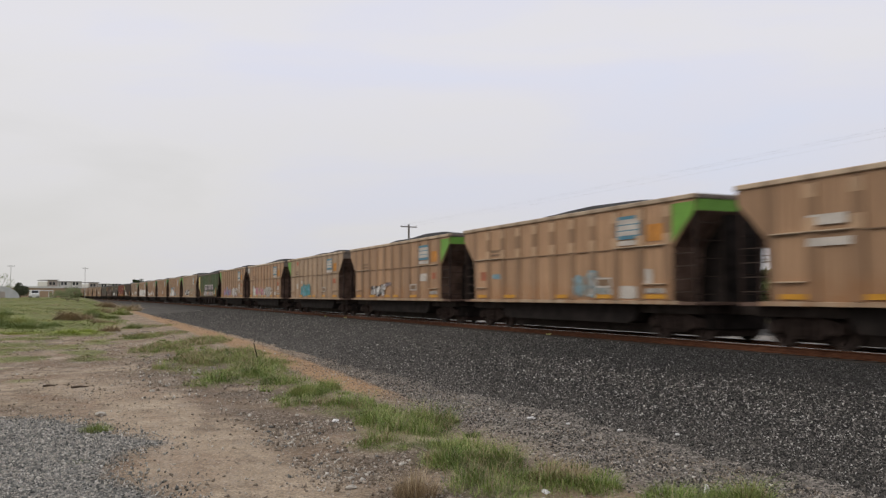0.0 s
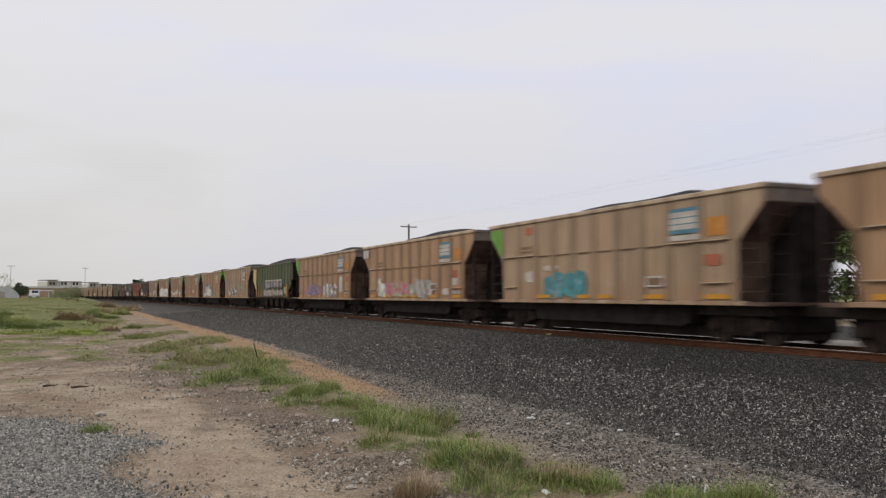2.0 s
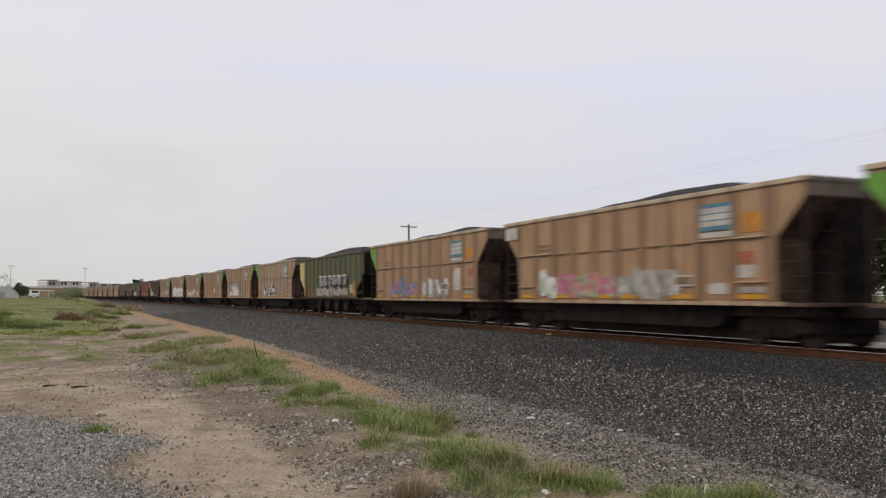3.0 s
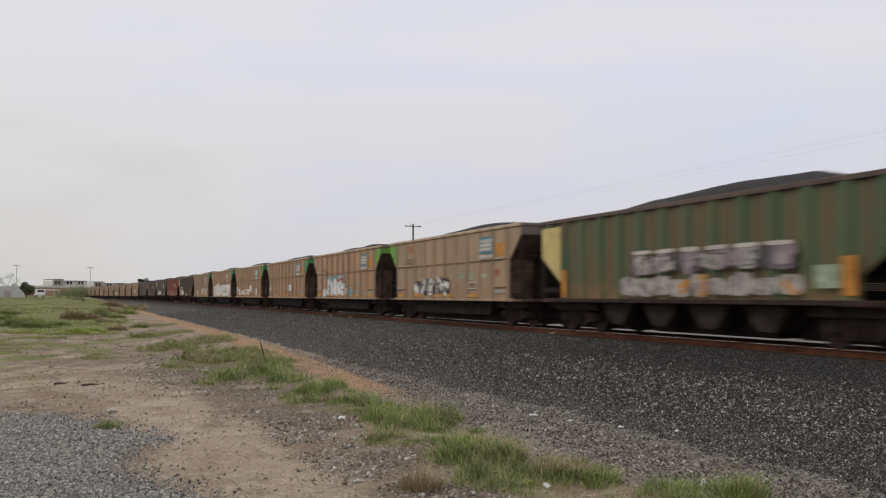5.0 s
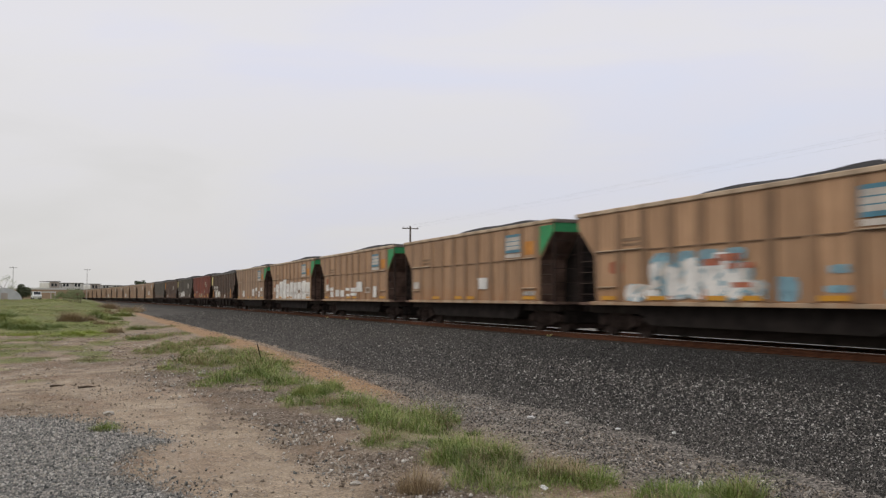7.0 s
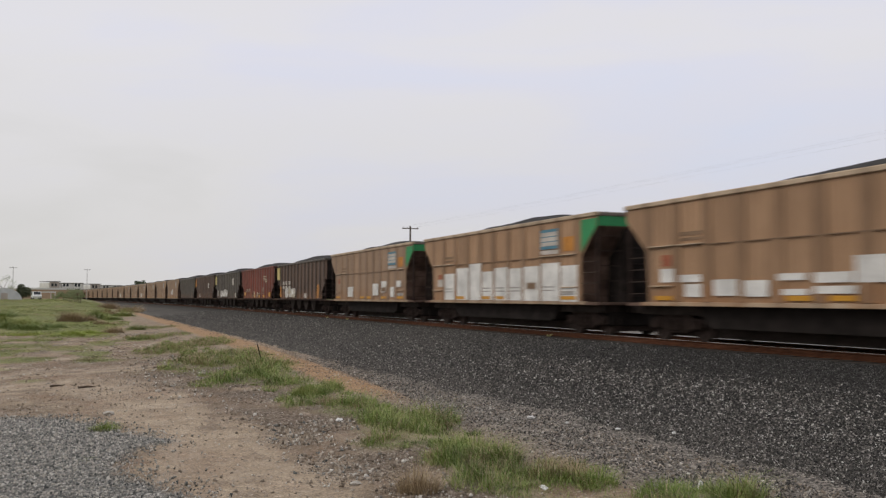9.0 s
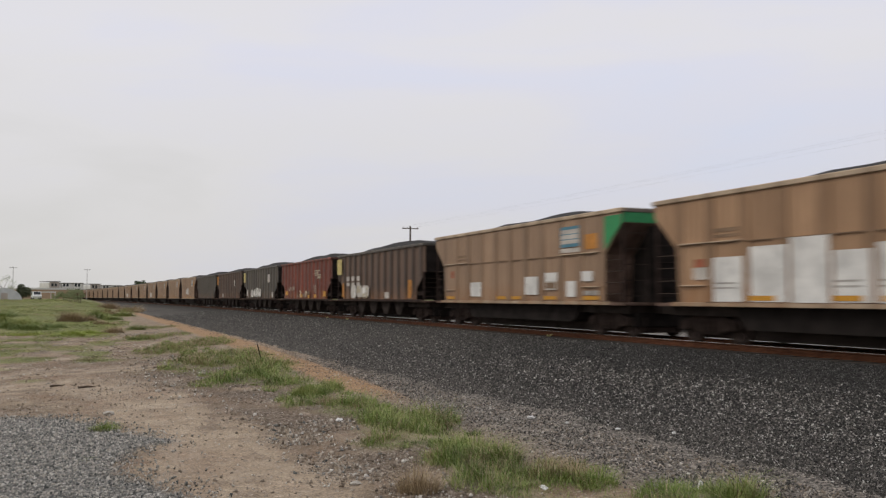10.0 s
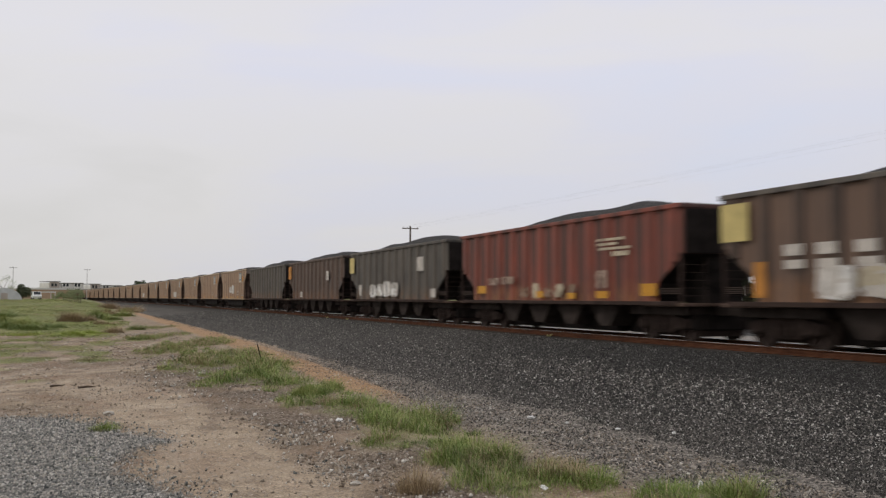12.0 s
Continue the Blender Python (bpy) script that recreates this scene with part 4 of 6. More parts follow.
def graffiti(car, d0, d1, z0, z1, fills, outline, seed, letters=5, label="spray-painted ragged colour shape"):
    """Ragged spray shapes in a row: a halo behind each, uneven fills before it, short slanting dashes on top; nothing that reads."""
    rng = random.Random(seed)
    w = (d1 - d0) / letters
    for i in range(letters):
        a, b = HALF - d0 - (i + 1) * w, HALF - d0 - i * w
        lo, hi = z0 + rng.random() * 0.10, z1 - rng.random() * 0.28 * (z1 - z0)
        h = hi - lo
        patch("graffiti", car, [outline_blob(rng, a - 0.05, b + 0.05, lo, hi, wob=0.25)], outline, label if i == 0 else "", 0.050 + 0.0004 * i)
        fill = fills[i % len(fills)]
        for j in range(4):
            # thick bent strokes, upright, slanting or level
            kind = rng.choice(("up", "slant", "level")) if j else "up"
            y, q, t = a + w * rng.uniform(0.2, 0.8), lo + h * rng.uniform(0.3, 0.7), w * rng.uniform(0.10, 0.17)
            dy, dz = {"up": (w * rng.uniform(-0.06, 0.06), h * 0.40), "slant": (w * rng.choice((-0.28, 0.28)), h * 0.34), "level": (w * 0.34, h * rng.uniform(-0.05, 0.05))}[kind]
            l = math.hypot(dy, dz)
            ny, nz = -dz / l * t, dy / l * t
            bend = rng.uniform(-0.5, 0.5) * t
            clamp = lambda p, r: (min(max(p, a - 0.03), b + 0.03), min(max(r, lo + 0.02), hi - 0.02))
            pts = [clamp(y + f * dy + g * ny + (1 - f * f) * bend * ny / t, q + f * dz + g * nz + (1 - f * f) * bend * nz / t)
                   for g, fs in ((1, (-1, -0.4, 0.3, 1)), (-1, (1, 0.3, -0.4, -1))) for f in fs]
            if len({(round(p, 3), round(r, 3)) for p, r in pts}) == 8:
                patch("graffiti", car, [pts], fill if j < 3 else fills[(i + 1) % len(fills)], "", 0.0548 + 0.0005 * j)
        for j in range(2):
            y, q, slant = a + w * rng.uniform(0.15, 0.8), lo + h * rng.uniform(0.15, 0.8), rng.uniform(-0.12, 0.12)
            l, t = w * rng.uniform(0.10, 0.22), h * rng.uniform(0.03, 0.06)
            patch("graffiti", car, [[(y - l, q - t - slant), (y + l, q - t + slant), (y + l, q + t + slant), (y - l, q + t - slant)]], outline, "", 0.0575 + 0.0004 * j)


def end_details(car, z_top, cut, cut_z, knee_z, half_box):
    """Ends: a black box between the tub's cut-back corners, ladders, rungs, platform and coupler, at both ends."""
    for e in (-1, 1):
        y0 = e * HALF
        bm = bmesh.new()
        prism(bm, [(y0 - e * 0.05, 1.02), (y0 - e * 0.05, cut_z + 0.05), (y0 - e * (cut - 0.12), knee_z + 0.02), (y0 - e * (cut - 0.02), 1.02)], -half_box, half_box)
        part("end_box", bm, BLACK_STEEL, car, "black end box")
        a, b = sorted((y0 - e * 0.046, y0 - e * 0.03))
        boxes_part("end_plate", [(-half_box + 0.03, half_box - 0.03, a, b, 1.06, cut_z + 0.02)], BLACK_STEEL, car)
        for sx in (-1, 1):
            bm = bmesh.new()
            for px in (half_box + 0.10, 1.50):
                box(bm, sx * px - 0.015, sx * px + 0.015, y0 - e * 0.06 - 0.015, y0 - e * 0.06 + 0.015, 1.0, cut_z)
            for i in range(5):
                z = 1.25 + i * (cut_z - 1.45) / 4
                w = (1.50 - half_box - 0.10) / 2
                box(bm, sx * (1.50 - w) - w, sx * (1.50 - w) + w, y0 - e * 0.06 - 0.010, y0 - e * 0.06 + 0.010, z - 0.010, z + 0.010)
            part("ladder", bm, RUNG_STEEL, car, "dusty steel end ladder")
        a, b = sorted((y0 - e * 0.03, y0 - e * 0.10))
        boxes_part("ladder_stile", [(SIDE + 0.03, SIDE + 0.09, a, b, 1.04, cut_z + 0.12)], SOOT_BROWN, car, "sooty brown corner post")
        a, b = sorted((y0 - e * 0.05, y0 - e * (cut - 0.05)))
        rung = boxes_part("side_rung", [(SIDE + 0.06, SIDE + 0.08, a, b, 1.30, 1.325)], RUNG_STEEL, car)
        for i in range(1, 4):
            again(rung, pose(0, 0, i * (knee_z - 1.42) / 3), car)
        a, b = sorted((y0, y0 - e * (cut + 0.6)))
        boxes_part("end_platform", [(-1.58, 1.58, a, b, 0.96, 1.05)], END_STEEL, car, bevel=0.01)
        # bolster widened into a dark box that stands in for underframe shade
        a, b = sorted((y0 - e * 0.25, y0 - e * 2.9))
        boxes_part("bolster", [(-1.22, 1.22, a, b, 0.72, 0.962)], GRIMY, car)
        # block added below the platform, where there is only dark shade
        a, b = sorted((y0 - e * 0.2, y0 - e * 0.62))
        boxes_part("brake_gear", [(-0.95, 0.95, a, b, 0.30, 0.74)], BLACK_STEEL, car, "dark block for the shade under the platform", 0.03)
        bm = bmesh.new()
        a, b = sorted((y0 - e * 0.7, y0 + e * 0.42))
        box(bm, -0.16, 0.16, a, b, 0.70, 0.95, 0.02)
        a, b = sorted((y0 + e * 0.38, y0 + e * 0.80))
        box(bm, -0.15, 0.17, a, b, 0.68, 0.98, 0.05)
        cyl(bm, (0.35, y0 - e * 0.2, 0.9), (0.28, y0 + e * 0.75, 0.55), 0.03, n=6)
        part("coupler", bm, GRIMY, car, "dark steel coupler with air hose")


def running_gear(car, proto):
    for sy in (-1, 1):
        t = again(proto["truck"], pose(0, sy * 5.75, 0), car)
        for w in (-0.89, 0.89):
            again(proto["wheelset"], pose(0, w, 0.457), t)


def tan_car(name, label, proto, lime_front=None, lime_rear=None, TAN=None, near=False):
    """Aluminium coal gondola: tub with chamfered lower ends, posts, top chord, deep belly between the trucks."""
    TAN = TAN or WARM_TAN
    car = new(name)
    tagged(car, label, "coal car", "coal train")
    H, c, cz, tz = 3.80, 1.06, 2.52, 3.45
    out = [(-HALF, tz), (-HALF, H), (HALF, H), (HALF, tz), (HALF - c + 0.1, cz), (HALF - c, 1.05), (-HALF + c, 1.05), (-HALF + c - 0.1, cz)]
    bm = bmesh.new()
    prism(bm, out, SIDE, -SIDE)
    part("body", bm, TAN, car)
    # sloped ends are bare dark steel, set just proud of the tub
    for e in (-1, 1):
        bm = bmesh.new()
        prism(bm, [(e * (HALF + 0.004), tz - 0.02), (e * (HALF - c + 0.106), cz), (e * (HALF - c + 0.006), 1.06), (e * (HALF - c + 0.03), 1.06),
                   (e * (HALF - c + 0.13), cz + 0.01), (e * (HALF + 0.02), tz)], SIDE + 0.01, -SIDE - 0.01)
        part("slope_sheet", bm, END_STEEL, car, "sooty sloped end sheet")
        paint = lime_front if e < 0 else lime_rear
        y0 = e * HALF
        a, b = sorted((y0 + e * 0.003, y0 + e * 0.012))
        boxes_part("end_panel", [(SIDE + 0.02, -SIDE - 0.02, a, b, tz + 0.01, H - 0.03)], paint or DUSTY_END, car)
        if paint:
            patch("corner_panel", car, [[(e * (HALF - 0.02), tz - 0.02), (e * (HALF - 0.02), H - 0.1), (e * (HALF - 0.98), H - 0.1),
                                         (e * (HALF - 0.98), 2.60)]], paint, "bright green painted corner", 0.016)
    bm = bmesh.new()
    box(bm, SIDE - 0.06, SIDE + 0.10, -HALF - 0.05, HALF + 0.05, H - 0.03, H + 0.10, 0.02)
    box(bm, -SIDE - 0.10, -SIDE + 0.06, -HALF - 0.05, HALF + 0.05, H - 0.03, H + 0.10, 0.02)
    part("top_chord", bm, TAN_RIM, car, "pale rolled top rim")
    for e in (-1, 1):
        a, b = sorted((e * (HALF + 0.05), e * (HALF - 0.12)))
        boxes_part("end_chord", [(SIDE + 0.10, -SIDE - 0.10, a, b, H - 0.03, H + 0.098)], DUSTY_END, car, "sooty grey end rim", 0.02)
    for i in range(10):
        if proto.get((TAN.name, i)) is None:
            bm = bmesh.new()
            prism_post(bm, SIDE, 0.045, 0.34, 1.09, H - 0.10, HALF - 2.32 - i * 1.24)
            proto[TAN.name, i] = part("side_post", bm, TAN, car)
        else:
            again(proto[TAN.name, i], pose(0, 0, 0), car)
        if near:
            y = HALF - 2.32 - i * 1.24
            boxes_part("post_gusset", [(SIDE - 0.052, SIDE - 0.02, y - 0.17, y + 0.17, 3.38, H - 0.12)], DULL_TAN, car)
            boxes_part("post_gusset", [(SIDE - 0.051, SIDE - 0.02, y - 0.17, y + 0.17, 2.61, 2.93)], DULL_TAN, car)
    boxes_part("side_seam", [(SIDE - 0.049, SIDE, -HALF + 1.1, HALF - 1.1, 2.570, 2.594)], FADED_INK, car)
    boxes_part("side_sill", [(SIDE - 0.035, SIDE + 0.12, -HALF + 0.75, HALF - 0.75, 0.97, 1.08)], TAN_RIM, car, "pale side sill", 0.01)
    for d0, d1, z in ((1.15, 3.5, 2.60), (10.95, 13.45, 2.60), (1.2, 2.2, 1.50), (12.4, 13.45, 1.52)):
        boxes_part("side_step", [(SIDE - 0.09, SIDE, HALF - d1, HALF - d0, z, z + 0.035)], TAN_RIM, car, bevel=0.008)
    bm = bmesh.new()
    prism(bm, [(-4.45, 1.0), (4.45, 1.0), (4.15, 0.50), (3.9, 0.40), (-3.9, 0.40), (-4.15, 0.50)], -1.32, 1.32)
    part("belly_tub", bm, BLACK_STEEL, car, "dark grimy belly between the trucks")
    bm = bmesh.new()
    prism(bm, [(-4.6, 0.9), (4.6, 0.9), (4.4, 0.115), (-4.4, 0.115)], -0.72, 0.72)
    part("inner_tub", bm, GRIMY, car)
    boxes_part("centre_sill", [(-0.33, 0.33, -HALF, HALF, 0.72, 0.99)], GRIMY, car)
    end_details(car, H, c, tz - 0.10, cz - 0.06, 0.56)
    running_gear(car, proto)
    return car


def prism_post(bm, x, proud, width, z0, z1, y):
    """A shallow hat-shaped post on the side sheet, centred at y."""
    pts = [(x, y - width / 2 - proud), (x - proud, y - width / 2), (x - proud, y + width / 2), (x, y + width / 2 + proud)]
    lo = [bm.verts.new((a, b, z0)) for a, b in pts]
    hi = [bm.verts.new((a, b, z1)) for a, b in pts]
    for i in range(3):
        bm.faces.new((lo[i], lo[i + 1], hi[i + 1], hi[i]))
    bm.faces.new(hi)
    bm.faces.new(lo[::-1])
    bmesh.ops.recalc_face_normals(bm, faces=bm.faces)


def steel_hopper(name, label, paint, proto, rim=None):
    """Ribbed steel open hopper: heavy side posts, triangular open ends, four chutes between the trucks."""
    car = new(name)
    tagged(car, label, "coal car", "coal train")
    H, c, tz = 3.71, 1.14, 2.40
    out = [(-HALF, tz), (-HALF, H), (HALF, H), (HALF, tz), (HALF - c, 1.62), (HALF - c - 0.02, 1.08), (-HALF + c + 0.02, 1.08), (-HALF + c, 1.62)]
    bm = bmesh.new()
    prism(bm, out, SIDE + 0.10, -SIDE - 0.10)
    part("body", bm, paint, car)
    for e in (-1, 1):
        bm = bmesh.new()
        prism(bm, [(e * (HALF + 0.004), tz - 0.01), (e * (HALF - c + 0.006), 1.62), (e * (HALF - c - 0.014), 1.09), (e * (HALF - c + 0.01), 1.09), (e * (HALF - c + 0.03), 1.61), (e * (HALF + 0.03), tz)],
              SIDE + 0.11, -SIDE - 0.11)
        part("slope_sheet", bm, BLACK_STEEL, car, "sooty sloped end sheet")
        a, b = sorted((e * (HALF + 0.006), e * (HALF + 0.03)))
        boxes_part("end_sheet", [(SIDE + 0.14, -SIDE - 0.14, a, b, tz + 0.01, H - 0.08)], BLACK_STEEL, car, "soot-black end sheet")
    bm = bmesh.new()
    for sx in (SIDE, -SIDE):
        box(bm, min(sx, sx * 0.92), max(sx, sx * 0.92), -HALF - 0.04, HALF + 0.04, H - 0.06, H + 0.07, 0.015)
    for e in (-1, 1):
        a, b = sorted((e * (HALF + 0.04), e * (HALF - 0.12)))
        box(bm, SIDE * 0.92, -SIDE * 0.92, a, b, H - 0.06, H + 0.068, 0.015)
    part("top_chord", bm, rim or paint, car)
    for i in range(14):
        y = HALF - 0.42 - i * (BODY - 0.84) / 13
        inside = min(HALF - abs(y), 2.0)
        z0 = 1.06 if inside >= c else tz - (inside - 0.1) * (tz - 1.62) / c
        bm = bmesh.new()
        prism_post(bm, SIDE + 0.10, 0.10, 0.18, z0, H - 0.06, y)
        part("side_post", bm, paint, car)
    boxes_part("side_sill", [(SIDE - 0.01, SIDE + 0.14, -HALF + 0.2, HALF - 0.2, 0.98, 1.10)], SOOT_BROWN, car, "", 0.01)
    for yc in (-3.15, -1.05, 1.05, 3.15):
        bm = bmesh.new()
        prism(bm, [(yc - 0.86, 1.0), (yc + 0.86, 1.0), (yc + 0.26, 0.32), (yc - 0.26, 0.32)], -1.30, 1.30)
        part("hopper_chute", bm, GRIMY, car, "grimy discharge chute")
    boxes_part("chute_ridge", [(-0.6, 0.6, -2.9, 2.2, 0.13, 0.985), (-0.5, 0.5, 2.9, 4.6, 0.13, 0.985), (-0.5, 0.5, -4.6, -3.4, 0.13, 0.985)], BLACK_STEEL, car, "", 0.03)
    boxes_part("centre_sill", [(-0.33, 0.33, -HALF, HALF, 0.72, 0.99)], GRIMY, car)
    end_details(car, H, c, tz - 0.10, 1.56, 0.62)
    running_gear(car, proto)
    return car


def coal_load(seed, top):
    """Heaped load: a long slope rising towards the leading end, with a steep front."""
    rng = np.random.default_rng(seed + 400)
    ny, nx = 48, 19
    ys, xs = np.linspace(-HALF + 0.15, HALF - 0.15, ny), np.linspace(-1.46, 1.46, nx)
    Y, X = np.meshgrid(ys, xs, indexing="ij")
    steel = top < 3.8
    peak = rng.uniform(0.37, 0.44) + (0.07 if steel else 0.0)
    start, end = (2.5 if steel else 3.5) + rng.uniform(-0.4, 0.4), (12.7 if steel else 12.0) + rng.uniform(-0.4, 0.3)
    u = (HALF - Y + 0.12 * X - start) / (end - start)
    along = np.clip(u / 0.26, 0, 1) ** 0.85 * (0.74 + 0.26 * np.clip(u, 0, 1)) * np.clip((1 - u) / 0.13, 0, 1) ** 0.7
    along = along * (1 + 0.10 * np.sin(Y * rng.uniform(0.9, 1.5) + rng.uniform(0, 6)))
    across = np.clip(1 - (np.abs(X) / 1.47) ** 3.6, 0, 1)
    Z = top - 0.04 + peak * np.clip(along, 0, 1.2) * across + 0.02 * fbm(X, Y, seed, 1.7)
    v = np.stack([X, Y, Z], -1).reshape(-1, 3)
    i = np.arange(ny * nx).reshape(ny, nx)
    f = np.stack([i[:-1, :-1], i[:-1, 1:], i[1:, 1:], i[1:, :-1]], -1).reshape(-1, 4)
    ob = soup("coal_load", v, f, COAL)
    ob.data.polygons.foreach_set("use_smooth", [True] * len(ob.data.polygons))
    return tagged(ob, "heaped black coal load in a moving coal car", "coal", "coal loads")


def standard_marks(car, seed, logo=True, orange=True):
    rng = random.Random(seed)
    if logo:
        patch("logo_panel", car, [rect(11.10, 12.26, 2.86, 3.54)], BLUE, "faded white and teal emblem panel", 0.048)
        patch("emblem_bar", car, [rect(11.14, 12.22, 3.30, 3.44), rect(11.14, 12.22, 3.13, 3.27), rect(11.14, 12.22, 2.97, 3.10)], DUSTY_WHITE, "", 0.052)
        patch("number_bar", car, [rect(11.08, 12.28, 2.68, 2.82)], DUSTY_WHITE, "", 0.048)
    if orange:
        patch("emblem_panel", car, [rect(12.55, 13.3, 2.74, 3.22)], ORANGE, "faded orange square", 0.020)
    ys = [(1.4, 2.2), (3.75, 4.6), (6.3, 7.05), (7.55, 8.25), (9.95, 10.8), (12.45, 13.4)]
    for d0, d1 in ys:
        if rng.random() < 0.86:
            patch("reflector", car, [rect(d0, d1, 1.13, 1.25)], YELLOW, "yellow reflective strip", 0.060)
    if rng.random() < 0.8:
        patch("data_box", car, [rect(10.0, 10.82, 1.46, 1.76)], DUSTY_WHITE, "small white-edged data panel", 0.062)
        patch("data_bar", car, [rect(10.08, 10.74, 1.51, 1.71)], FADED_INK, "", 0.066)
    if rng.random() < 0.6:
        patch("data_bar", car, [rect(12.5, 13.35, 1.28, 1.42)], PALE_GREY, "", 0.054)
    patch("data_bar", car, [rect(2.5, 3.4, 2.86, 2.96), rect(2.5, 3.4, 2.72, 2.80)], FADED_INK, "", 0.016)


# ---- the train ----
CARS, LOADS, WHEELS = [], [], []


def white_panels(car, rects, material=None):
    for r in rects:
        patch("white_patch", car, [rect(*r)], material or WHITE, "white primer patch", 0.050)


def build_train():
    tm, wm = bpy.data.meshes.new("truck"), bpy.data.meshes.new("wheelset")
    b = truck_mesh(); b.to_mesh(tm); b.free(); tm.materials.append(TRUCK_STEEL)
    b = wheelset_mesh(); b.to_mesh(wm); b.free(); wm.materials.append(WHEEL_STEEL)

    class Proto:
        def __init__(self, name, data):
            self.name, self.data, self.parent = name, data, None
    proto = {"truck": Proto("truck", tm), "wheelset": Proto("wheelset", wm)}
    dressed = {-8, -7, -6, -5, -4, -3, -2, -1, 0, 1, 2, 3, 4, 5, 6, 7, 8, 9, 10, 11, 12, 13, 14, 15, 16}
    for k in range(-8, 43):
        top = 3.86
        base = "tan weathered aluminium coal gondola"
        if k == -1:
            car = steel_hopper("coal_hopper", "green rust-streaked steel coal hopper with grey graffiti", GREEN_CAR, proto, DARK_CAR)
            top = 3.75
            patch("corner_panel", car, [[(HALF - 0.02, 2.50), (HALF - 0.02, 3.52), (HALF - 1.30, 3.52), (HALF - 1.30, 1.62)]], CREAM, "cream yellow end panel", 0.006)
            patch("corner_panel", car, [rect(1.34, 1.66, 1.15, 2.05), rect(13.02, 13.42, 1.2, 2.05)], ORANGE, "orange band", 0.008)
            graffiti(car, 5.4, 11.8, 1.74, 2.5, [LILAC, PALE_GREY, LILAC], SLATE, 3, 6)
            patch("graffiti", car, [outline_blob(random.Random(70 + i), HALF - 6.45 - i * 1.06, HALF - 5.5 - i * 1.06, 2.36, 2.50, 16, 0.3) for i in range(6)], DUSTY_WHITE, "", 0.075)
            graffiti(car, 4.9, 12.0, 1.12, 1.82, [LILAC, PALE_GREY, LILAC, PALE_GREY, ORANGE], PALE_GREY, 4, 9)
            patch("graffiti", car, [rect(12.3, 13.0, 1.36, 1.88)], MINT, "pale green patch", 0.02)
        elif k == 6:
            car = steel_hopper("coal_hopper", "brown steel coal hopper with cream end panel and white patches", BROWN_CAR, proto, BLACK_CAR)
            top = 3.75
            patch("corner_panel", car, [rect(0.02, 1.0, 2.58, 3.52)], CREAM, "cream yellow end panel", 0.006)
            patch("corner_panel", car, [rect(1.16, 1.55, 1.2, 2.05), rect(12.6, 13.1, 1.17, 2.05)], ORANGE, "orange band", 0.008)
            for d in (2.15, 3.1, 4.15):
                patch("letter_bar", car, [rect(d, d + 0.55, 2.16, 2.42), rect(d, d + 0.6, 1.86, 2.06)], DUSTY_WHITE, "", 0.02)
            graffiti(car, 3.05, 6.5, 1.10, 1.98, [WHITE, DUSTY_WHITE, CREAM_SPRAY], DUSTY_WHITE, 7, 3)
            white_panels(car, [(9.2, 9.85, 1.14, 1.47)], DUSTY_WHITE)
        elif k == 7:
            car = steel_hopper("coal_hopper", "rust-red steel coal hopper with faded white lettering", RED_CAR, proto, RED_CAR)
            top = 3.75
            patch("letter_bar", car, [rect(10.5, 12.0, 2.94, 3.02), rect(10.5, 11.6, 2.80, 2.88), rect(10.6, 12.3, 2.66, 2.74), rect(11.3, 12.2, 2.46, 2.60)], CREAM_SPRAY, "", 0.008)
            white_panels(car, [(2.79, 3.7, 1.68, 1.95), (3.95, 4.95, 1.7, 1.98), (10.5, 11.1, 1.5, 2.04)], PALE_BUFF)
            for i in range(5):
                patch("graffiti", car, [outline_blob(random.Random(i), HALF - 6.1 - i * 0.8, HALF - 5.4 - i * 0.8, 1.14, (1.65, 1.75, 1.6, 1.72, 1.7)[i], 26, 0.5)], CREAM_SPRAY if i % 2 else DULL_BUFF, "", 0.008)
            patch("reflector", car, [rect(1.75, 2.5, 1.36, 1.66), rect(10.45, 11.1, 1.18, 1.40), rect(12.8, 13.5, 1.25, 1.6), rect(6.6, 7.1, 1.2, 1.42), rect(8.7, 9.2, 1.16, 1.36)], YELLOW, "", 0.010)
        elif k in (8, 9, 10):
            car = steel_hopper("coal_hopper", {8: "black steel coal hopper with white scrawl", 9: "dark brown steel coal hopper with orange end band",
                                               10: "sooty dark steel coal hopper"}[k], {8: BLACK_CAR, 9: DARK_CAR, 10: BLACK_CAR}[k], proto)
            top = 3.75
            if k == 8:
                patch("corner_panel", car, [rect(0.02, 0.9, 2.6, 3.5)], CREAM, "cream end panel", 0.006)
                graffiti(car, 3.9, 8.6, 1.15, 2.2, [WHITE, PALE_GREY], DUSTY_WHITE, 8, 4)
                patch("letter_bar", car, [rect(11.1, 11.9, 2.45, 3.12)], DUSTY_WHITE, "", 0.008)
                white_panels(car, [(2.0, 2.5, 1.3, 1.9), (12.9, 13.5, 1.2, 1.6)], DUSTY_WHITE)
            if k == 9:
                patch("corner_panel", car, [rect(0.02, 0.9, 2.55, 3.5)], ORANGE, "orange end panel", 0.006)
                white_panels(car, [(4.0, 4.6, 1.2, 1.6), (11.0, 11.6, 2.3, 2.9)], DUSTY_WHITE)
        else:
            front = LIME if k in (-6, -5, 1) else EMERALD if k in (2, 3, 4, 5) else None
            rear = LIME if k in (0, -4, -2) else None
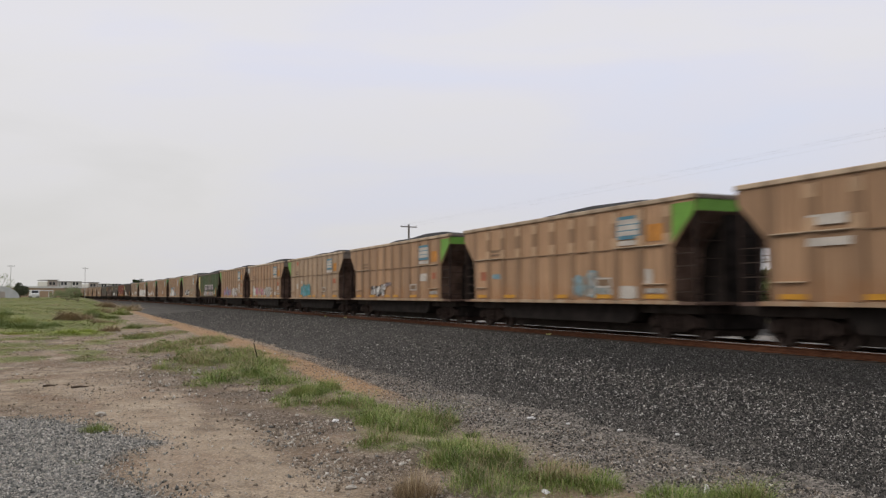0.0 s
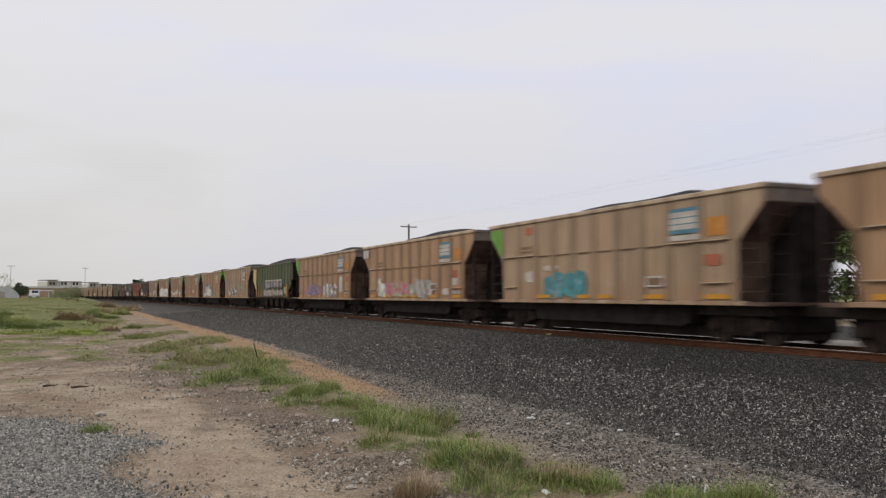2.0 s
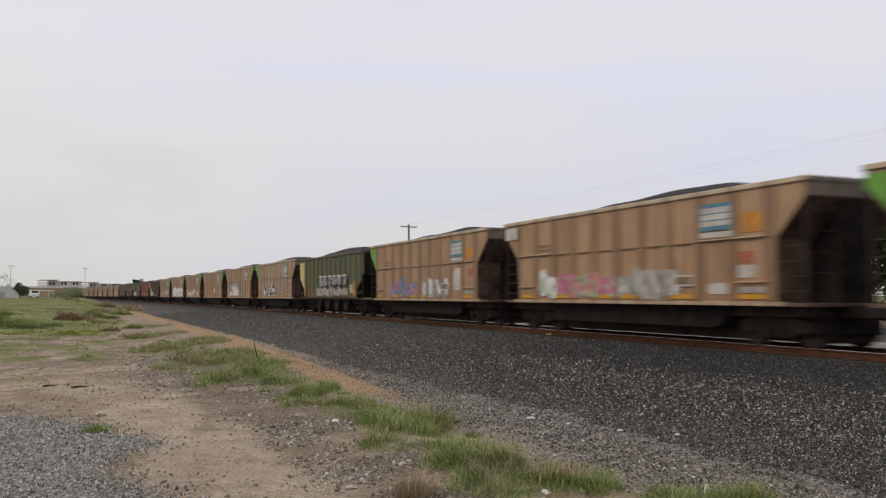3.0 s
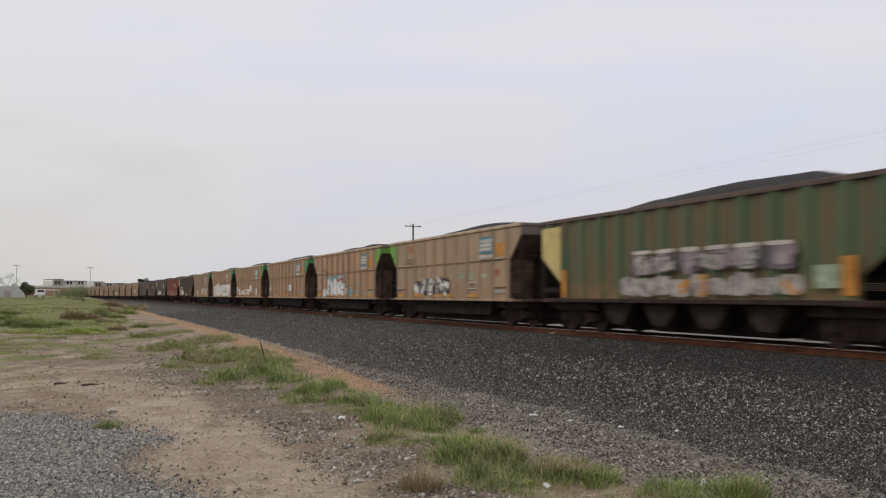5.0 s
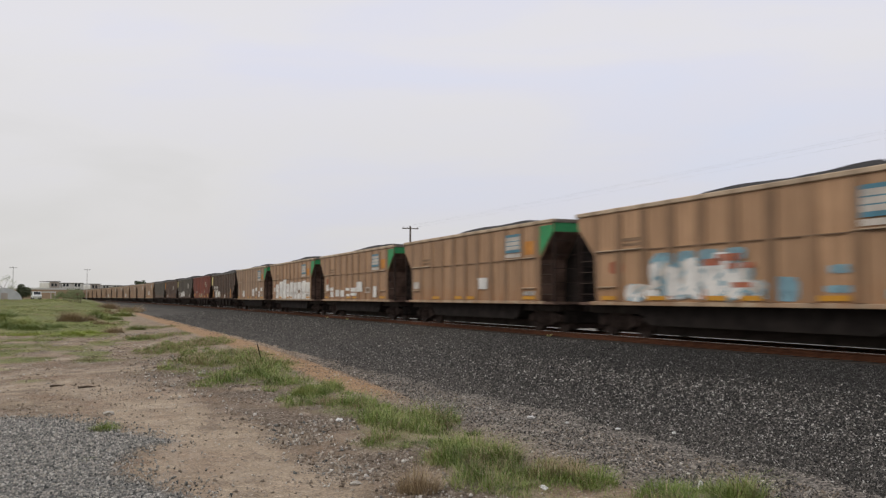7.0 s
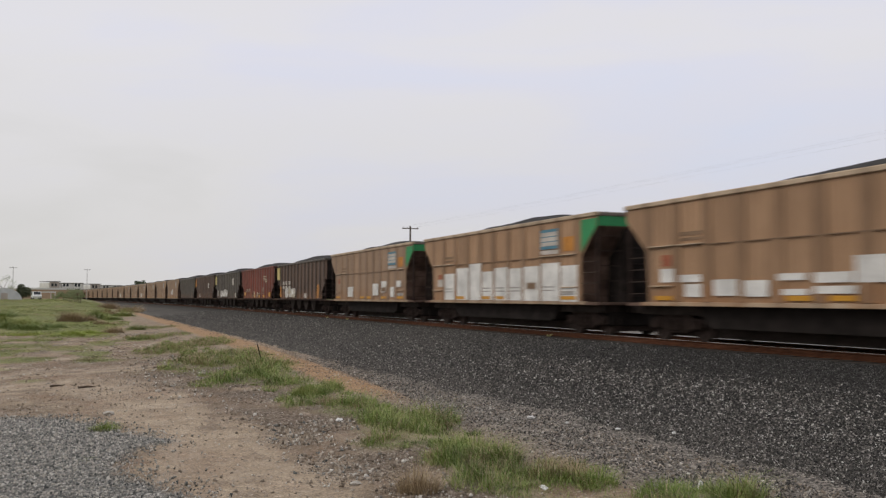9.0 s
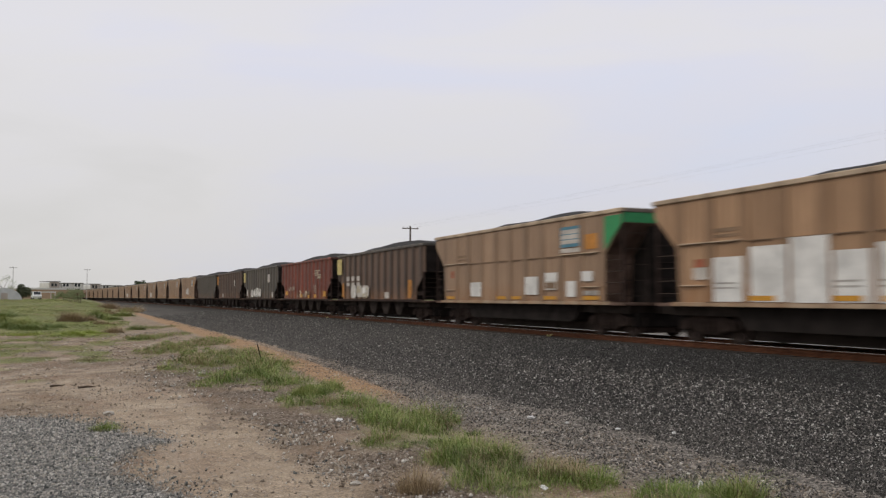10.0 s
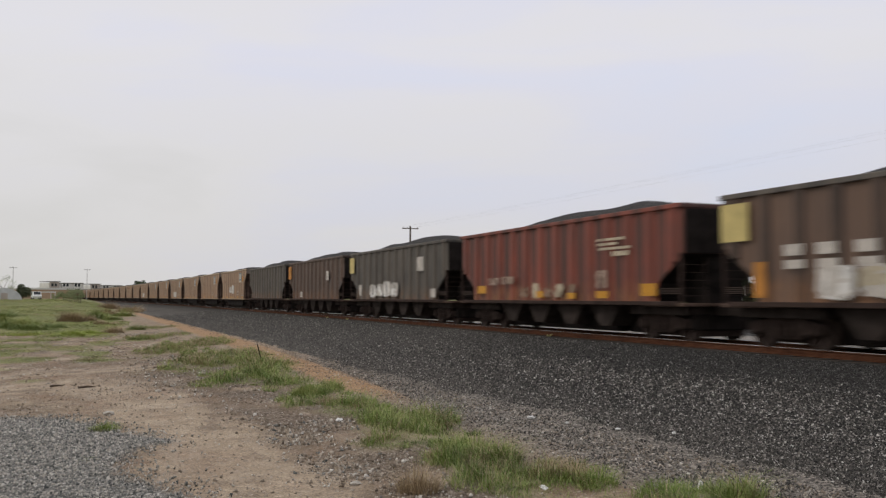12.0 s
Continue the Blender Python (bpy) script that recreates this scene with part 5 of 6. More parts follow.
            extra = {-6: " with blue graffiti", -5: " with white and black graffiti", -4: " with teal graffiti", -3: " with pink and grey graffiti",
                     -2: " with violet and grey graffiti", 0: " with white and black graffiti", 1: " with white and sky-blue graffiti",
                     3: " with square white patches", 4: " with a row of white panels", 5: " with white squares", 11: " with white scrawl"}.get(k, "")
            # cars beyond 10 wear the tan that is greyed for haze
            car = tan_car("coal_gondola", base + extra + (" and green corner" if (front or rear) and not extra else ""), proto, front, rear, DUSTY_HAZE_TAN if k > 10 or k == 5 else PALE_TAN if k in (-4, 0) else None, k in (-7, -6))
            if k in dressed:
                standard_marks(car, k + 50)
            if k == -7:
                white_panels(car, [(2.25, 3.31, 2.75, 2.98), (2.24, 3.44, 2.29, 2.47)], DUSTY_WHITE)
            if k == -6:
                patch("graffiti", car, [rect(1.6, 2.2, 1.8, 2.14)], RED, "", 0.02)
                patch("graffiti", car, [outline_blob(random.Random(1), HALF - 3.8, HALF - 2.6, 1.84, 2.04)], SKYBLUE, "", 0.02)
                graffiti(car, 8.6, 10.85, 1.1, 2.05, [FADED_BLUE, SKYBLUE, PALE_GREY], FADED_BLUE, 11, 3)
                patch("graffiti", car, [outline_blob(random.Random(2), HALF - 12.1, HALF - 11.0, 1.11, 1.52), outline_blob(random.Random(3), HALF - 12.8, HALF - 12.3, 1.5, 1.98)], DUSTY_WHITE, "", 0.02)
            if k == -5:
                graffiti(car, 3.9, 6.25, 1.1, 1.9, [WHITE, PALE_GREY], INK, 12, 3)
                graffiti(car, 6.3, 7.2, 1.64, 1.96, [LILAC], INK, 13, 2)
                patch("graffiti", car, [outline_blob(random.Random(4), HALF - 12.5, HALF - 11.0, 1.87, 2.24)], DUSTY_WHITE, "", 0.02)
                patch("graffiti", car, [rect(12.65, 13.1, 1.97, 2.24)], RED, "", 0.02)
            if k == -4:
                graffiti(car, 4.2, 6.9, 1.06, 2.1, [TEAL, SKYBLUE, TEAL], TEAL, 14, 4)
                patch("graffiti", car, [outline_blob(random.Random(5), HALF - 3.8, HALF - 2.8, 1.68, 2.08)], DUSTY_WHITE, "", 0.02)
                patch("graffiti", car, [outline_blob(random.Random(6), HALF - 5.2, HALF - 4.15, 2.05, 2.25)], DUSTY_WHITE, "", 0.030)
                patch("graffiti", car, [rect(12.45, 13.1, 1.98, 2.27), rect(2.86, 3.48, 3.37, 3.63)], RED, "", 0.02)
            if k == -3:
                white_panels(car, [(0.1, 1.0, 3.25, 3.68)], DUSTY_WHITE)
                graffiti(car, 2.65, 3.8, 1.06, 2.15, [MINT, WHITE], WHITE, 15, 2)
                graffiti(car, 3.75, 7.25, 1.06, 2.1, [PINK, PINK, SALMON, PINK], MINT, 16, 4)
                patch("graffiti", car, [outline_blob(random.Random(51), HALF - 5.2, HALF - 3.9, 1.12, 1.95, 24, 0.35), outline_blob(random.Random(52), HALF - 7.1, HALF - 6.1, 1.12, 1.9, 24, 0.4)], PINK, "", 0.0542)
                graffiti(car, 7.4, 10.25, 1.04, 2.05, [PALE_GREY, DUSTY_WHITE], PALE_GREY, 17, 4)
                patch("graffiti", car, [outline_blob(random.Random(7), HALF - 12.3, HALF - 11.3, 1.24, 1.55), rect(12.3, 13.0, 1.65, 1.95)], DUSTY_WHITE, "", 0.02)
                patch("graffiti", car, [rect(12.33, 13.0, 2.01, 2.29)], RED, "", 0.02)
            if k == -2:
                graffiti(car, 3.0, 7.1, 1.05, 2.15, [VIOLET, PINK, BLUE, VIOLET], LILAC, 18, 5)
                graffiti(car, 7.7, 10.9, 1.03, 2.2, [PALE_GREY, WHITE], LILAC, 19, 4)
                patch("graffiti", car, [outline_blob(random.Random(8), HALF - 12.4, HALF - 11.3, 1.42, 2.4)], DUSTY_WHITE, "", 0.02)
                patch("graffiti", car, [rect(12.8, 13.4, 2.05, 2.32)], RED, "", 0.02)
            if k == 0:
                graffiti(car, 3.7, 7.9, 1.1, 2.1, [WHITE, PALE_GREY], INK, 20, 5)
                patch("graffiti", car, [outline_blob(random.Random(9), HALF - 9.5, HALF - 8.7, 1.86, 2.17, wob=0.5), outline_blob(random.Random(19), HALF - 10.6, HALF - 9.6, 1.83, 2.13, wob=0.5),
                                        outline_blob(random.Random(29), HALF - 11.9, HALF - 11.0, 1.89, 2.08, wob=0.5)], MINT, "", 0.018)
                patch("graffiti", car, [outline_blob(random.Random(39), HALF - 3.9, HALF - 2.9, 1.15, 1.9, wob=0.4), outline_blob(random.Random(49), HALF - 8.9, HALF - 8.0, 1.2, 2.0, wob=0.4)], PALE_BUFF, "", 0.018)
                patch("graffiti", car, [rect(12.07, 12.83, 1.98, 2.23), rect(2.82, 3.28, 3.29, 3.59)], RED, "", 0.02)
            if k == 1:
                graffiti(car, 2.7, 8.4, 1.05, 1.75, [WHITE, DUSTY_WHITE, WHITE, SALMON, WHITE], SKYBLUE, 21, 6)
                graffiti(car, 3.9, 8.0, 1.15, 2.46, [WHITE, DUSTY_WHITE, WHITE, WHITE], SKYBLUE, 22, 5)
                patch("graffiti", car, [outline_blob(random.Random(30 + i), HALF - 5.3 - i * 0.78, HALF - 4.6 - i * 0.78, 1.15, (2.1, 2.3, 2.2, 1.85)[i], 20, 0.3) for i in range(4)], WHITE, "", 0.0578)
                patch("graffiti", car, [rect(6.2, 6.9, 2.02, 2.2), rect(6.7, 7.6, 2.12, 2.3), rect(7.1, 8.0, 1.92, 2.06), rect(7.2, 7.9, 1.45, 1.58)], RED, "", 0.0585)
                patch("graffiti", car, [outline_blob(random.Random(12 + i), HALF - 4.9 - i * 0.95, HALF - 4.1 - i * 0.95, 2.12, 2.46) for i in range(4)], SKYBLUE, "", 0.049)
                patch("graffiti", car, [outline_blob(random.Random(10), HALF - 9.4, HALF - 8.5, 1.1, 1.7), outline_blob(random.Random(14), HALF - 10.85, HALF - 10.2, 1.72, 1.92), outline_blob(random.Random(15), HALF - 10.9, HALF - 10.1, 1.3, 1.48), outline_blob(random.Random(16), HALF - 12.2, HALF - 11.7, 1.15, 1.4)], SKYBLUE, "", 0.02)
                patch("graffiti", car, [outline_blob(random.Random(11), HALF - 2.6, HALF - 1.8, 1.9, 2.3)], RED, "", 0.02)
            if k == 2:
                white_panels(car, [(8.69, 9.47, 1.53, 1.98)])
                white_panels(car, [(1.36, 2.03, 1.59, 1.92)], DUSTY_WHITE)
            if k == 3:
                white_panels(car, [(1.66, 2.25, 1.62, 1.99), (2.52, 3.36, 1.61, 1.81), (2.7, 3.38, 1.22, 1.56), (3.84, 4.7, 1.25, 1.66), (4.94, 5.75, 1.23, 1.62),
                                   (6.04, 6.9, 1.6, 1.76), (6.17, 6.95, 1.26, 1.4), (7.13, 8.18, 1.53, 1.76), (7.13, 8.25, 1.29, 1.46), (8.24, 9.36, 1.52, 2.09),
                                   (11.3, 11.9, 1.2, 1.8)])
                patch("graffiti", car, [rect(1.67, 2.21, 2.06, 2.37)], RED, "", 0.02)
            if k == 4:
                white_panels(car, [(2.48, 3.55, 1.10, 2.22), (3.80, 4.99, 1.10, 2.43), (5.10, 6.19, 1.09, 2.57), (6.31, 7.28, 1.10, 2.22), (7.46, 8.53, 1.09, 2.34),
                                   (8.66, 9.66, 1.09, 2.28), (9.82, 10.98, 1.08, 2.31), (11.14, 12.36, 1.08, 2.38)])
                for i in (0, 3, 4, 5, 7):
                    patch("data_bar", car, [rect(2.55 + 1.24 * i, 3.32 + 1.24 * i, z, z + 0.045) for z in (1.42, 1.54)], PALE_GREY, "", 0.056)
                white_panels(car, [(12.46, 13.5, 1.06, 2.26)])
                white_panels(car, [(1.7, 2.28, 1.67, 1.98)], DUSTY_WHITE)
                patch("graffiti", car, [rect(1.7, 2.28, 2.0, 2.2)], RED, "", 0.02)
            if k == 5:
                patch("graffiti", car, [rect(1.75, 2.3, 2.03, 2.32)], RED, "", 0.02)
                white_panels(car, [(3.85, 4.85, 1.24, 1.81), (8.55, 9.5, 1.3, 1.94), (10.0, 10.84, 1.76, 2.05), (11.43, 12.02, 1.22, 1.74), (12.38, 13.03, 1.72, 2.04)])
            if k == 11:
                graffiti(car, 5.5, 8.5, 1.5, 2.6, [WHITE, DUSTY_WHITE], DUSTY_WHITE, 23, 2)
            if k in (14, 17):
                white_panels(car, [(5.0, 8.5, 1.2, 2.0)], DUSTY_WHITE)
        load = coal_load(k + 20, top)
        CARS.append((k, car))
        LOADS.append((k, load))


# ---- track ----
def rail(side):
    s = axis((-150, 60, 2.0), (60, 700, 10.0))
    web = [(-0.07, -0.175), (0.07, -0.175), (0.07, -0.155), (0.012, -0.135), (0.012, -0.05), (0.036, -0.035), (0.036, -0.006), (-0.036, -0.006),
           (-0.036, -0.035), (-0.012, -0.05), (-0.012, -0.135), (-0.07, -0.155)]
    head = [(-0.033, -0.008), (0.033, -0.008), (0.030, 0.0), (-0.030, 0.0)]
    thing = tagged(new("rail"), "rust-brown steel rail with polished head", "rail", "rails")
    for name, prof, mat in (("rail_web", web, RAIL_RUST), ("rail_head", head, RAIL_HEAD)):
        vs, fs, n = [], [], len(prof)
        for i, si in enumerate(s):
            for a, z in prof:
                x, y, _ = track_point(float(si), side * 0.753 + a)
                vs.append((x, y, z))
            if i:
                for j in range(n):
                    fs.append(((i - 1) * n + j, (i - 1) * n + (j + 1) % n, i * n + (j + 1) % n, i * n + j))
        ob = mesh_from(name, vs, fs, mat)
        ob.parent = thing
    return thing


def build_ties():
    bm = bmesh.new()
    box(bm, -1.3, 1.3, -0.115, 0.115, -0.36, -0.172, 0.012)
    first = part("railroad_tie", bm, TIE_WOOD)
    tagged(first, "dark creosoted timber railroad tie bedded in ballast", "railroad tie", "ties under the rails")
    x, y, a = track_point(0.0)
    first.matrix_basis = pose(x, y, 0)
    for i in range(1, 120):
        x, y, a = track_point(i * 0.55)
        copy_thing(first, pose(x, y, 0.002 * math.sin(i * 1.7), 0, 0, math.degrees(a)))


# ---- surroundings ----
def foliage(name, clumps, n, size, material, seed):
    """Leaves as small folded quads round clump centres (x, y, z, r)."""
    rng = np.random.default_rng(seed)
    c = np.array(clumps)
    idx = rng.integers(0, len(c), n)
    d = rng.normal(size=(n, 3))
    d /= np.linalg.norm(d, axis=1)[:, None]
    p = c[idx, :3] + d * c[idx, 3:4] * (rng.random((n, 1)) ** 0.45)
    u = rng.normal(size=(n, 3))
    u /= np.linalg.norm(u, axis=1)[:, None]
    w = np.cross(u, rng.normal(size=(n, 3)))
    w /= np.linalg.norm(w, axis=1)[:, None]
    sz = size * (0.6 + 0.8 * rng.random((n, 1)))
    q = np.stack([p - u * sz, p + w * sz * 0.45, p + u * sz, p - w * sz * 0.45], 1).reshape(-1, 3)
    f = 4 * np.arange(n)[:, None] + np.array([[0, 1, 2, 3]])
    return soup(name, q, f, material)


def tree(x, y, h, spread, seed, label, material=None, leaves=2600, size=0.16, conical=False, z=None):
    rng = random.Random(seed)
    t = new("tree")
    z0 = float(ground_height(np.array([x]), np.array([y]))[0]) if z is None else z
    t.matrix_basis = pose(x, y, z0)
    tagged(t, label, "tree")
    bm = bmesh.new()
    cyl(bm, (0, 0, -0.1), (0.1, 0, h * 0.55), h * 0.028, h * 0.016, 8)
    clumps = []
    for i in range(11):
        a, f = i * 2.4 + rng.random(), 0.28 + 0.66 * rng.random()
        r = spread * (1.05 - f if conical else 0.55 + 0.45 * math.sin(f * 3.1)) * (0.6 + 0.5 * rng.random())
        tip = (r * math.cos(a), r * math.sin(a), h * (f + 0.06))
        cyl(bm, (0.05, 0, h * f * 0.6), tip, h * 0.011, h * 0.004, 5)
        clumps.append((*tip, spread * (0.30 + 0.2 * rng.random()) * (1.15 - 0.6 * f if conical else 1)))
    clumps.append((0.05, 0, h * 0.93, spread * (0.2 if conical else 0.4)))
    part("trunk", bm, BARK, t)
    crown = foliage("crown", clumps, leaves, size, material or LEAF, seed)
    crown.parent = t
    return t


def bush(x, y, h, r, seed, label, material=None, leaves=1500, size=0.12):
    rng = random.Random(seed)
    b = new("bush")
    b.matrix_basis = pose(x, y, float(ground_height(np.array([x]), np.array([y]))[0]))
    tagged(b, label, "bush")
    bm = bmesh.new()
    clumps = []
    for i in range(8):
        a = i * 2.4 + rng.random()
        rr = r * 0.75 * math.sqrt(rng.random())
        tip = (rr * math.cos(a), rr * math.sin(a), h * (0.3 + 0.5 * rng.random()))
        cyl(bm, (0.1 * math.cos(a), 0.1 * math.sin(a), -0.05), tip, 0.03, 0.012, 5)
        clumps.append((*tip, min(r, h) * (0.28 + 0.25 * rng.random())))
    part("stems", bm, BARK, b)
    c = foliage("crown", clumps, leaves, size, material or LEAF, seed)
    c.parent = b
    return b


def place(px_right, ahead):
    """A spot by its bearing (tangent right of the view's middle) and its distance ahead along the view."""
    th = 0.39848
    return (px_right * ahead * math.cos(th) + ahead * math.sin(th), -px_right * ahead * math.sin(th) + ahead * math.cos(th))


def utility_pole(x, y, h, arm, label, turn=0.0, z=None, wood=None):
    wood = wood or POLE_WOOD
    p = new("utility_pole")
    z0 = GROUND_Z if z is None else z
    p.matrix_basis = pose(x, y, z0, 0, 0, turn)
    tagged(p, label, "utility pole", "utility poles")
    bm = bmesh.new()
    cyl(bm, (0, 0, -0.5), (0, 0, h), 0.10 if wood is HAZED_POLE else 0.19, 0.07 if wood is HAZED_POLE else 0.13, 10)
    part("mast", bm, wood, p)
    bm = bmesh.new()
    box(bm, -arm / 2, arm / 2, -0.06, 0.06, h - 0.42, h - 0.28, 0.01)
    part("crossarm", bm, wood, p)
    for i, ax in enumerate((-arm / 2 + 0.12, -arm / 6, arm / 2 - 0.12)):
        bm = bmesh.new()
        cyl(bm, (ax, 0, h - 0.28), (ax, 0, h - 0.10), 0.06, 0.045, 8)
        part("insulator", bm, WIRE, p)
    return p


def wire(points, r, label):
    vs, fs = [], []
    for i, (x, y, z) in enumerate(points):
        for j in range(5):
            a = j * 1.2566
            vs.append((x + r * math.cos(a), y, z + r * math.sin(a)))
            if i:
                k = 5 * (i - 1)
                fs.append((k + j, k + (j + 1) % 5, k + 5 + (j + 1) % 5, k + 5 + j))
    return tagged(mesh_from("overhead_wire", vs, fs, WIRE), label, "wire", "overhead wires")


def sagging(a, b, sag, n=14):
    return [(a[0] + (b[0] - a[0]) * t, a[1] + (b[1] - a[1]) * t, a[2] + (b[2] - a[2]) * t - 4 * sag * t * (1 - t)) for t in [i / n for i in range(n + 1)]]


def apartment(x, y, w, d, h, floors, turn, seed, label):
    """A far block of flats with bays, flat roofs of uneven height and rows of windows."""
    rng = random.Random(seed)
    a = new("apartment_building")
    a.matrix_basis = pose(x, y, 0.4, 0, 0, turn)
    tagged(a, label, "apartment building", "apartment blocks")
    boxes_part("wall", [(-w / 2, w / 2, 0, d, -1, h)], STUCCO, a)
    bays = max(3, int(w / 5.5))
    for i in range(bays):
        x0 = -w / 2 + i * w / bays
        top = h + (0.9 if i % 3 == 0 else 0.2)
        mat = STUCCO_DARK if i % 3 == 0 else STUCCO
        bay = boxes_part("wall_bay", [(x0 + 0.3, x0 + w / bays - 0.9, -0.7, -0.002, -1, top - 0.35)], mat, a)
        boxes_part("roof", [(x0 - 0.1, x0 + w / bays - 0.45, -1.0, d, top - 0.34, top)], ROOF_GREY, a)
        for f in range(floors):
            z = 0.9 + f * h / floors
            for j in (0.9, 2.5):
                boxes_part("window", [(x0 + j, x0 + j + 1.05, -0.76, -0.703, z, z + 1.4)], WINDOW_DARK, a)
    return a


def van(x, y, turn):
    z0 = float(ground_height(np.array([x]), np.array([y]))[0])
    v = new("van")
    v.matrix_basis = pose(x, y, z0, 0, 0, turn)
    tagged(v, "white parked van with dark windscreen", "van")
    bm = bmesh.new()
    prism(bm, [(-2.4, 0.45), (-2.45, 0.95), (-1.75, 1.15), (-1.2, 1.95), (2.4, 2.0), (2.45, 0.45)], -0.95, 0.95)
    bmesh.ops.bevel(bm, geom=bm.edges[:], offset=0.06, segments=2, affect='EDGES')
    part("body", bm, WHITE_PAINT, v)
    bm = bmesh.new()
    vs = [bm.verts.new(c) for c in ((-0.8, -1.72, 1.2), (0.8, -1.72, 1.2), (0.75, -1.27, 1.85), (-0.75, -1.27, 1.85))]
    bm.faces.new(vs)
    bmesh.ops.translate(bm, verts=bm.verts, vec=(0, -0.03, 0.02))
    part("windscreen", bm, WINDOW_DARK, v)
    for sx in (-0.86, 0.86):
        for sy in (-1.5, 1.5):
            bm = bmesh.new()
            cyl(bm, (sx - 0.1, sy, 0.34), (sx + 0.1, sy, 0.34), 0.34, n=16)
            part("wheel", bm, TYRE, v)


def build_background():
    def spot(px, ahead):
        return place((px - 784) / 1538.4, ahead)
    x, y = spot(119, 430)
    apartment(x, y, 17, 12, 7.6, 3, 22.0, 1, "pale three-storey apartment block with brown bays")
    x, y = spot(190, 470)
    apartment(x, y, 18, 12, 7.0, 3, 22.0, 2, "pale low apartment block behind the train")
    # warehouse
    x, y = spot(74, 320)
    w = new("warehouse")
    w.matrix_basis = pose(x, y, 0.5, 0, 0, 24)
    tagged(w, "low orange-tan warehouse with pale flat roof", "warehouse")
    boxes_part("wall", [(-7, 12, 0, 14, -1, 3.4)], WAREHOUSE_WALL, w)
    boxes_part("roof", [(-7.4, 12.4, -0.4, 14.4, 3.4, 4.1)], STUCCO, w)
    boxes_part("door", [(-3.2, 0.2, -0.06, -0.004, -1, 2.3)], WHITE_PAINT, w, "white roller door")
    x, y = spot(66, 222)
    van(x, y, 10)
    # carport beside the van
    x, y = spot(83, 226)
    z0 = float(ground_height(np.array([x]), np.array([y]))[0])
    c = new("carport")
    c.matrix_basis = pose(x, y, z0, 0, 0, 22)
    tagged(c, "white flat-roofed carport on thin posts", "carport")
    boxes_part("roof", [(-1.9, 1.9, -1.5, 1.5, 1.75, 2.0)], WHITE_PAINT, c, "", 0.02)
    for sx in (-1.8, 1.8):
        for sy in (-1.4, 1.4):
            boxes_part("post", [(sx - 0.05, sx + 0.05, sy - 0.05, sy + 0.05, -0.1, 1.752)], WHITE_PAINT, c)
    # arched shed at the field's edge
    x, y = spot(4, 178)
    z0 = float(ground_height(np.array([x]), np.array([y]))[0])
    s = new("shed")
    s.matrix_basis = pose(x, y, z0, 0, 0, 15)
    tagged(s, "grey arched sheet-metal shed at the field edge", "shed")
    arch = [(3.6 * math.cos(math.pi * i / 12), 2.5 * math.sin(math.pi * i / 12)) for i in range(13)]
    bm = bmesh.new()
    prism(bm, [(-p, q) for p, q in arch], -1.5, 3.5)
    bmesh.ops.rotate(bm, verts=bm.verts, cent=(0, 0, 0), matrix=Matrix.Rotation(radians(90), 3, 'Z'))
    part("arched_roof", bm, SHED_METAL, s)
    boxes_part("door", [(-0.7, 0.5, -3.56, -3.504, 0, 1.4)], STUCCO_DARK, s)
    x, y = spot(41, 186)
    bush(x, y, 3.3, 2.2, 31, "dull green rounded bush at the field edge", DULL_LEAF, 4500, 0.17)
    x, y = spot(8, 230)
    tree(x, y, 5.6, 2.6, 32, "thin half-bare grey-green tree", PALE_LEAF, 700, 0.14)
    for i, (px, dist, h, r) in enumerate(((126, 150, 2.4, 1.2), (135, 158, 3.0, 1.3), (143, 152, 2.7, 1.0), (116, 175, 2.0, 1.3), (104, 190, 1.7, 1.4))):
        x, y = spot(px, dist)
        bush(x, y, h, r, 40 + i, "pale green scrub bush in front of the train", PALE_LEAF, 1500, 0.08)
    for px, dist, h in ((24, 260, 10.0), (155, 300, 10.6)):
        x, y = spot(px, dist)
        utility_pole(x, y, h, 2.2, "far timber utility pole with crossarm, greyed for haze", 22, 0.3, HAZED_POLE)
    # far side of the track
    x, y = spot(248, 330)
    tree(x, y, 7.6, 2.3, 50, "dark tree rising behind the train", LEAF, 3000, 0.22, z=-0.9)
    x, y = spot(726.5, 126)
    utility_pole(x, y, 12.4, 2.5, "weathered timber utility pole with crossarm behind the train", 0, -0.9)
    p2 = (x + 0.5, -32.0)
    utility_pole(p2[0], p2[1], 12.6, 2.5, "weathered timber utility pole beside the track", 0, -0.9)
    for ax in (-1.1, -0.42, 1.1):
        wire(sagging((x + ax, y, 11.4), (p2[0] + ax, p2[1], 11.6), 0.5), 0.0033, "thin dark overhead wire strung between poles")
    for i, (tx, ty, h, r, con) in enumerate(((49.6, 56.2, 4.9, 1.0, True), (51.2, 56.6, 4.3, 0.9, True), (52, 54.4, 3.9, 1.5, False), (46, 40.2, 6.5, 2.5, False), (48.5, 38.4, 6.0, 2.3, False), (54, 40, 5.0, 2.2, False),
                                             (66, 66, 3.6, 1.6, True), (70, 84, 4.0, 1.8, False))):
        tree(tx, ty, h, r, 60 + i, "dark slender conifer beyond the track" if con else "leafy green tree beyond the track", LEAF if con else GREEN_LEAF, 5200, 0.13 if con else 0.19, con, -0.9)
    b = new("low_building")
    b.matrix_basis = pose(72, 70, -0.9, 0, 0, 40)
    tagged(b, "long white low building beyond the track", "building")
    boxes_part("wall", [(-22, 22, 0, 8, -0.5, 3.0)], STUCCO, b)
    boxes_part("roof", [(-22.4, 22.4, -0.4, 8.4, 3.0, 3.3)], ROOF_GREY, b)


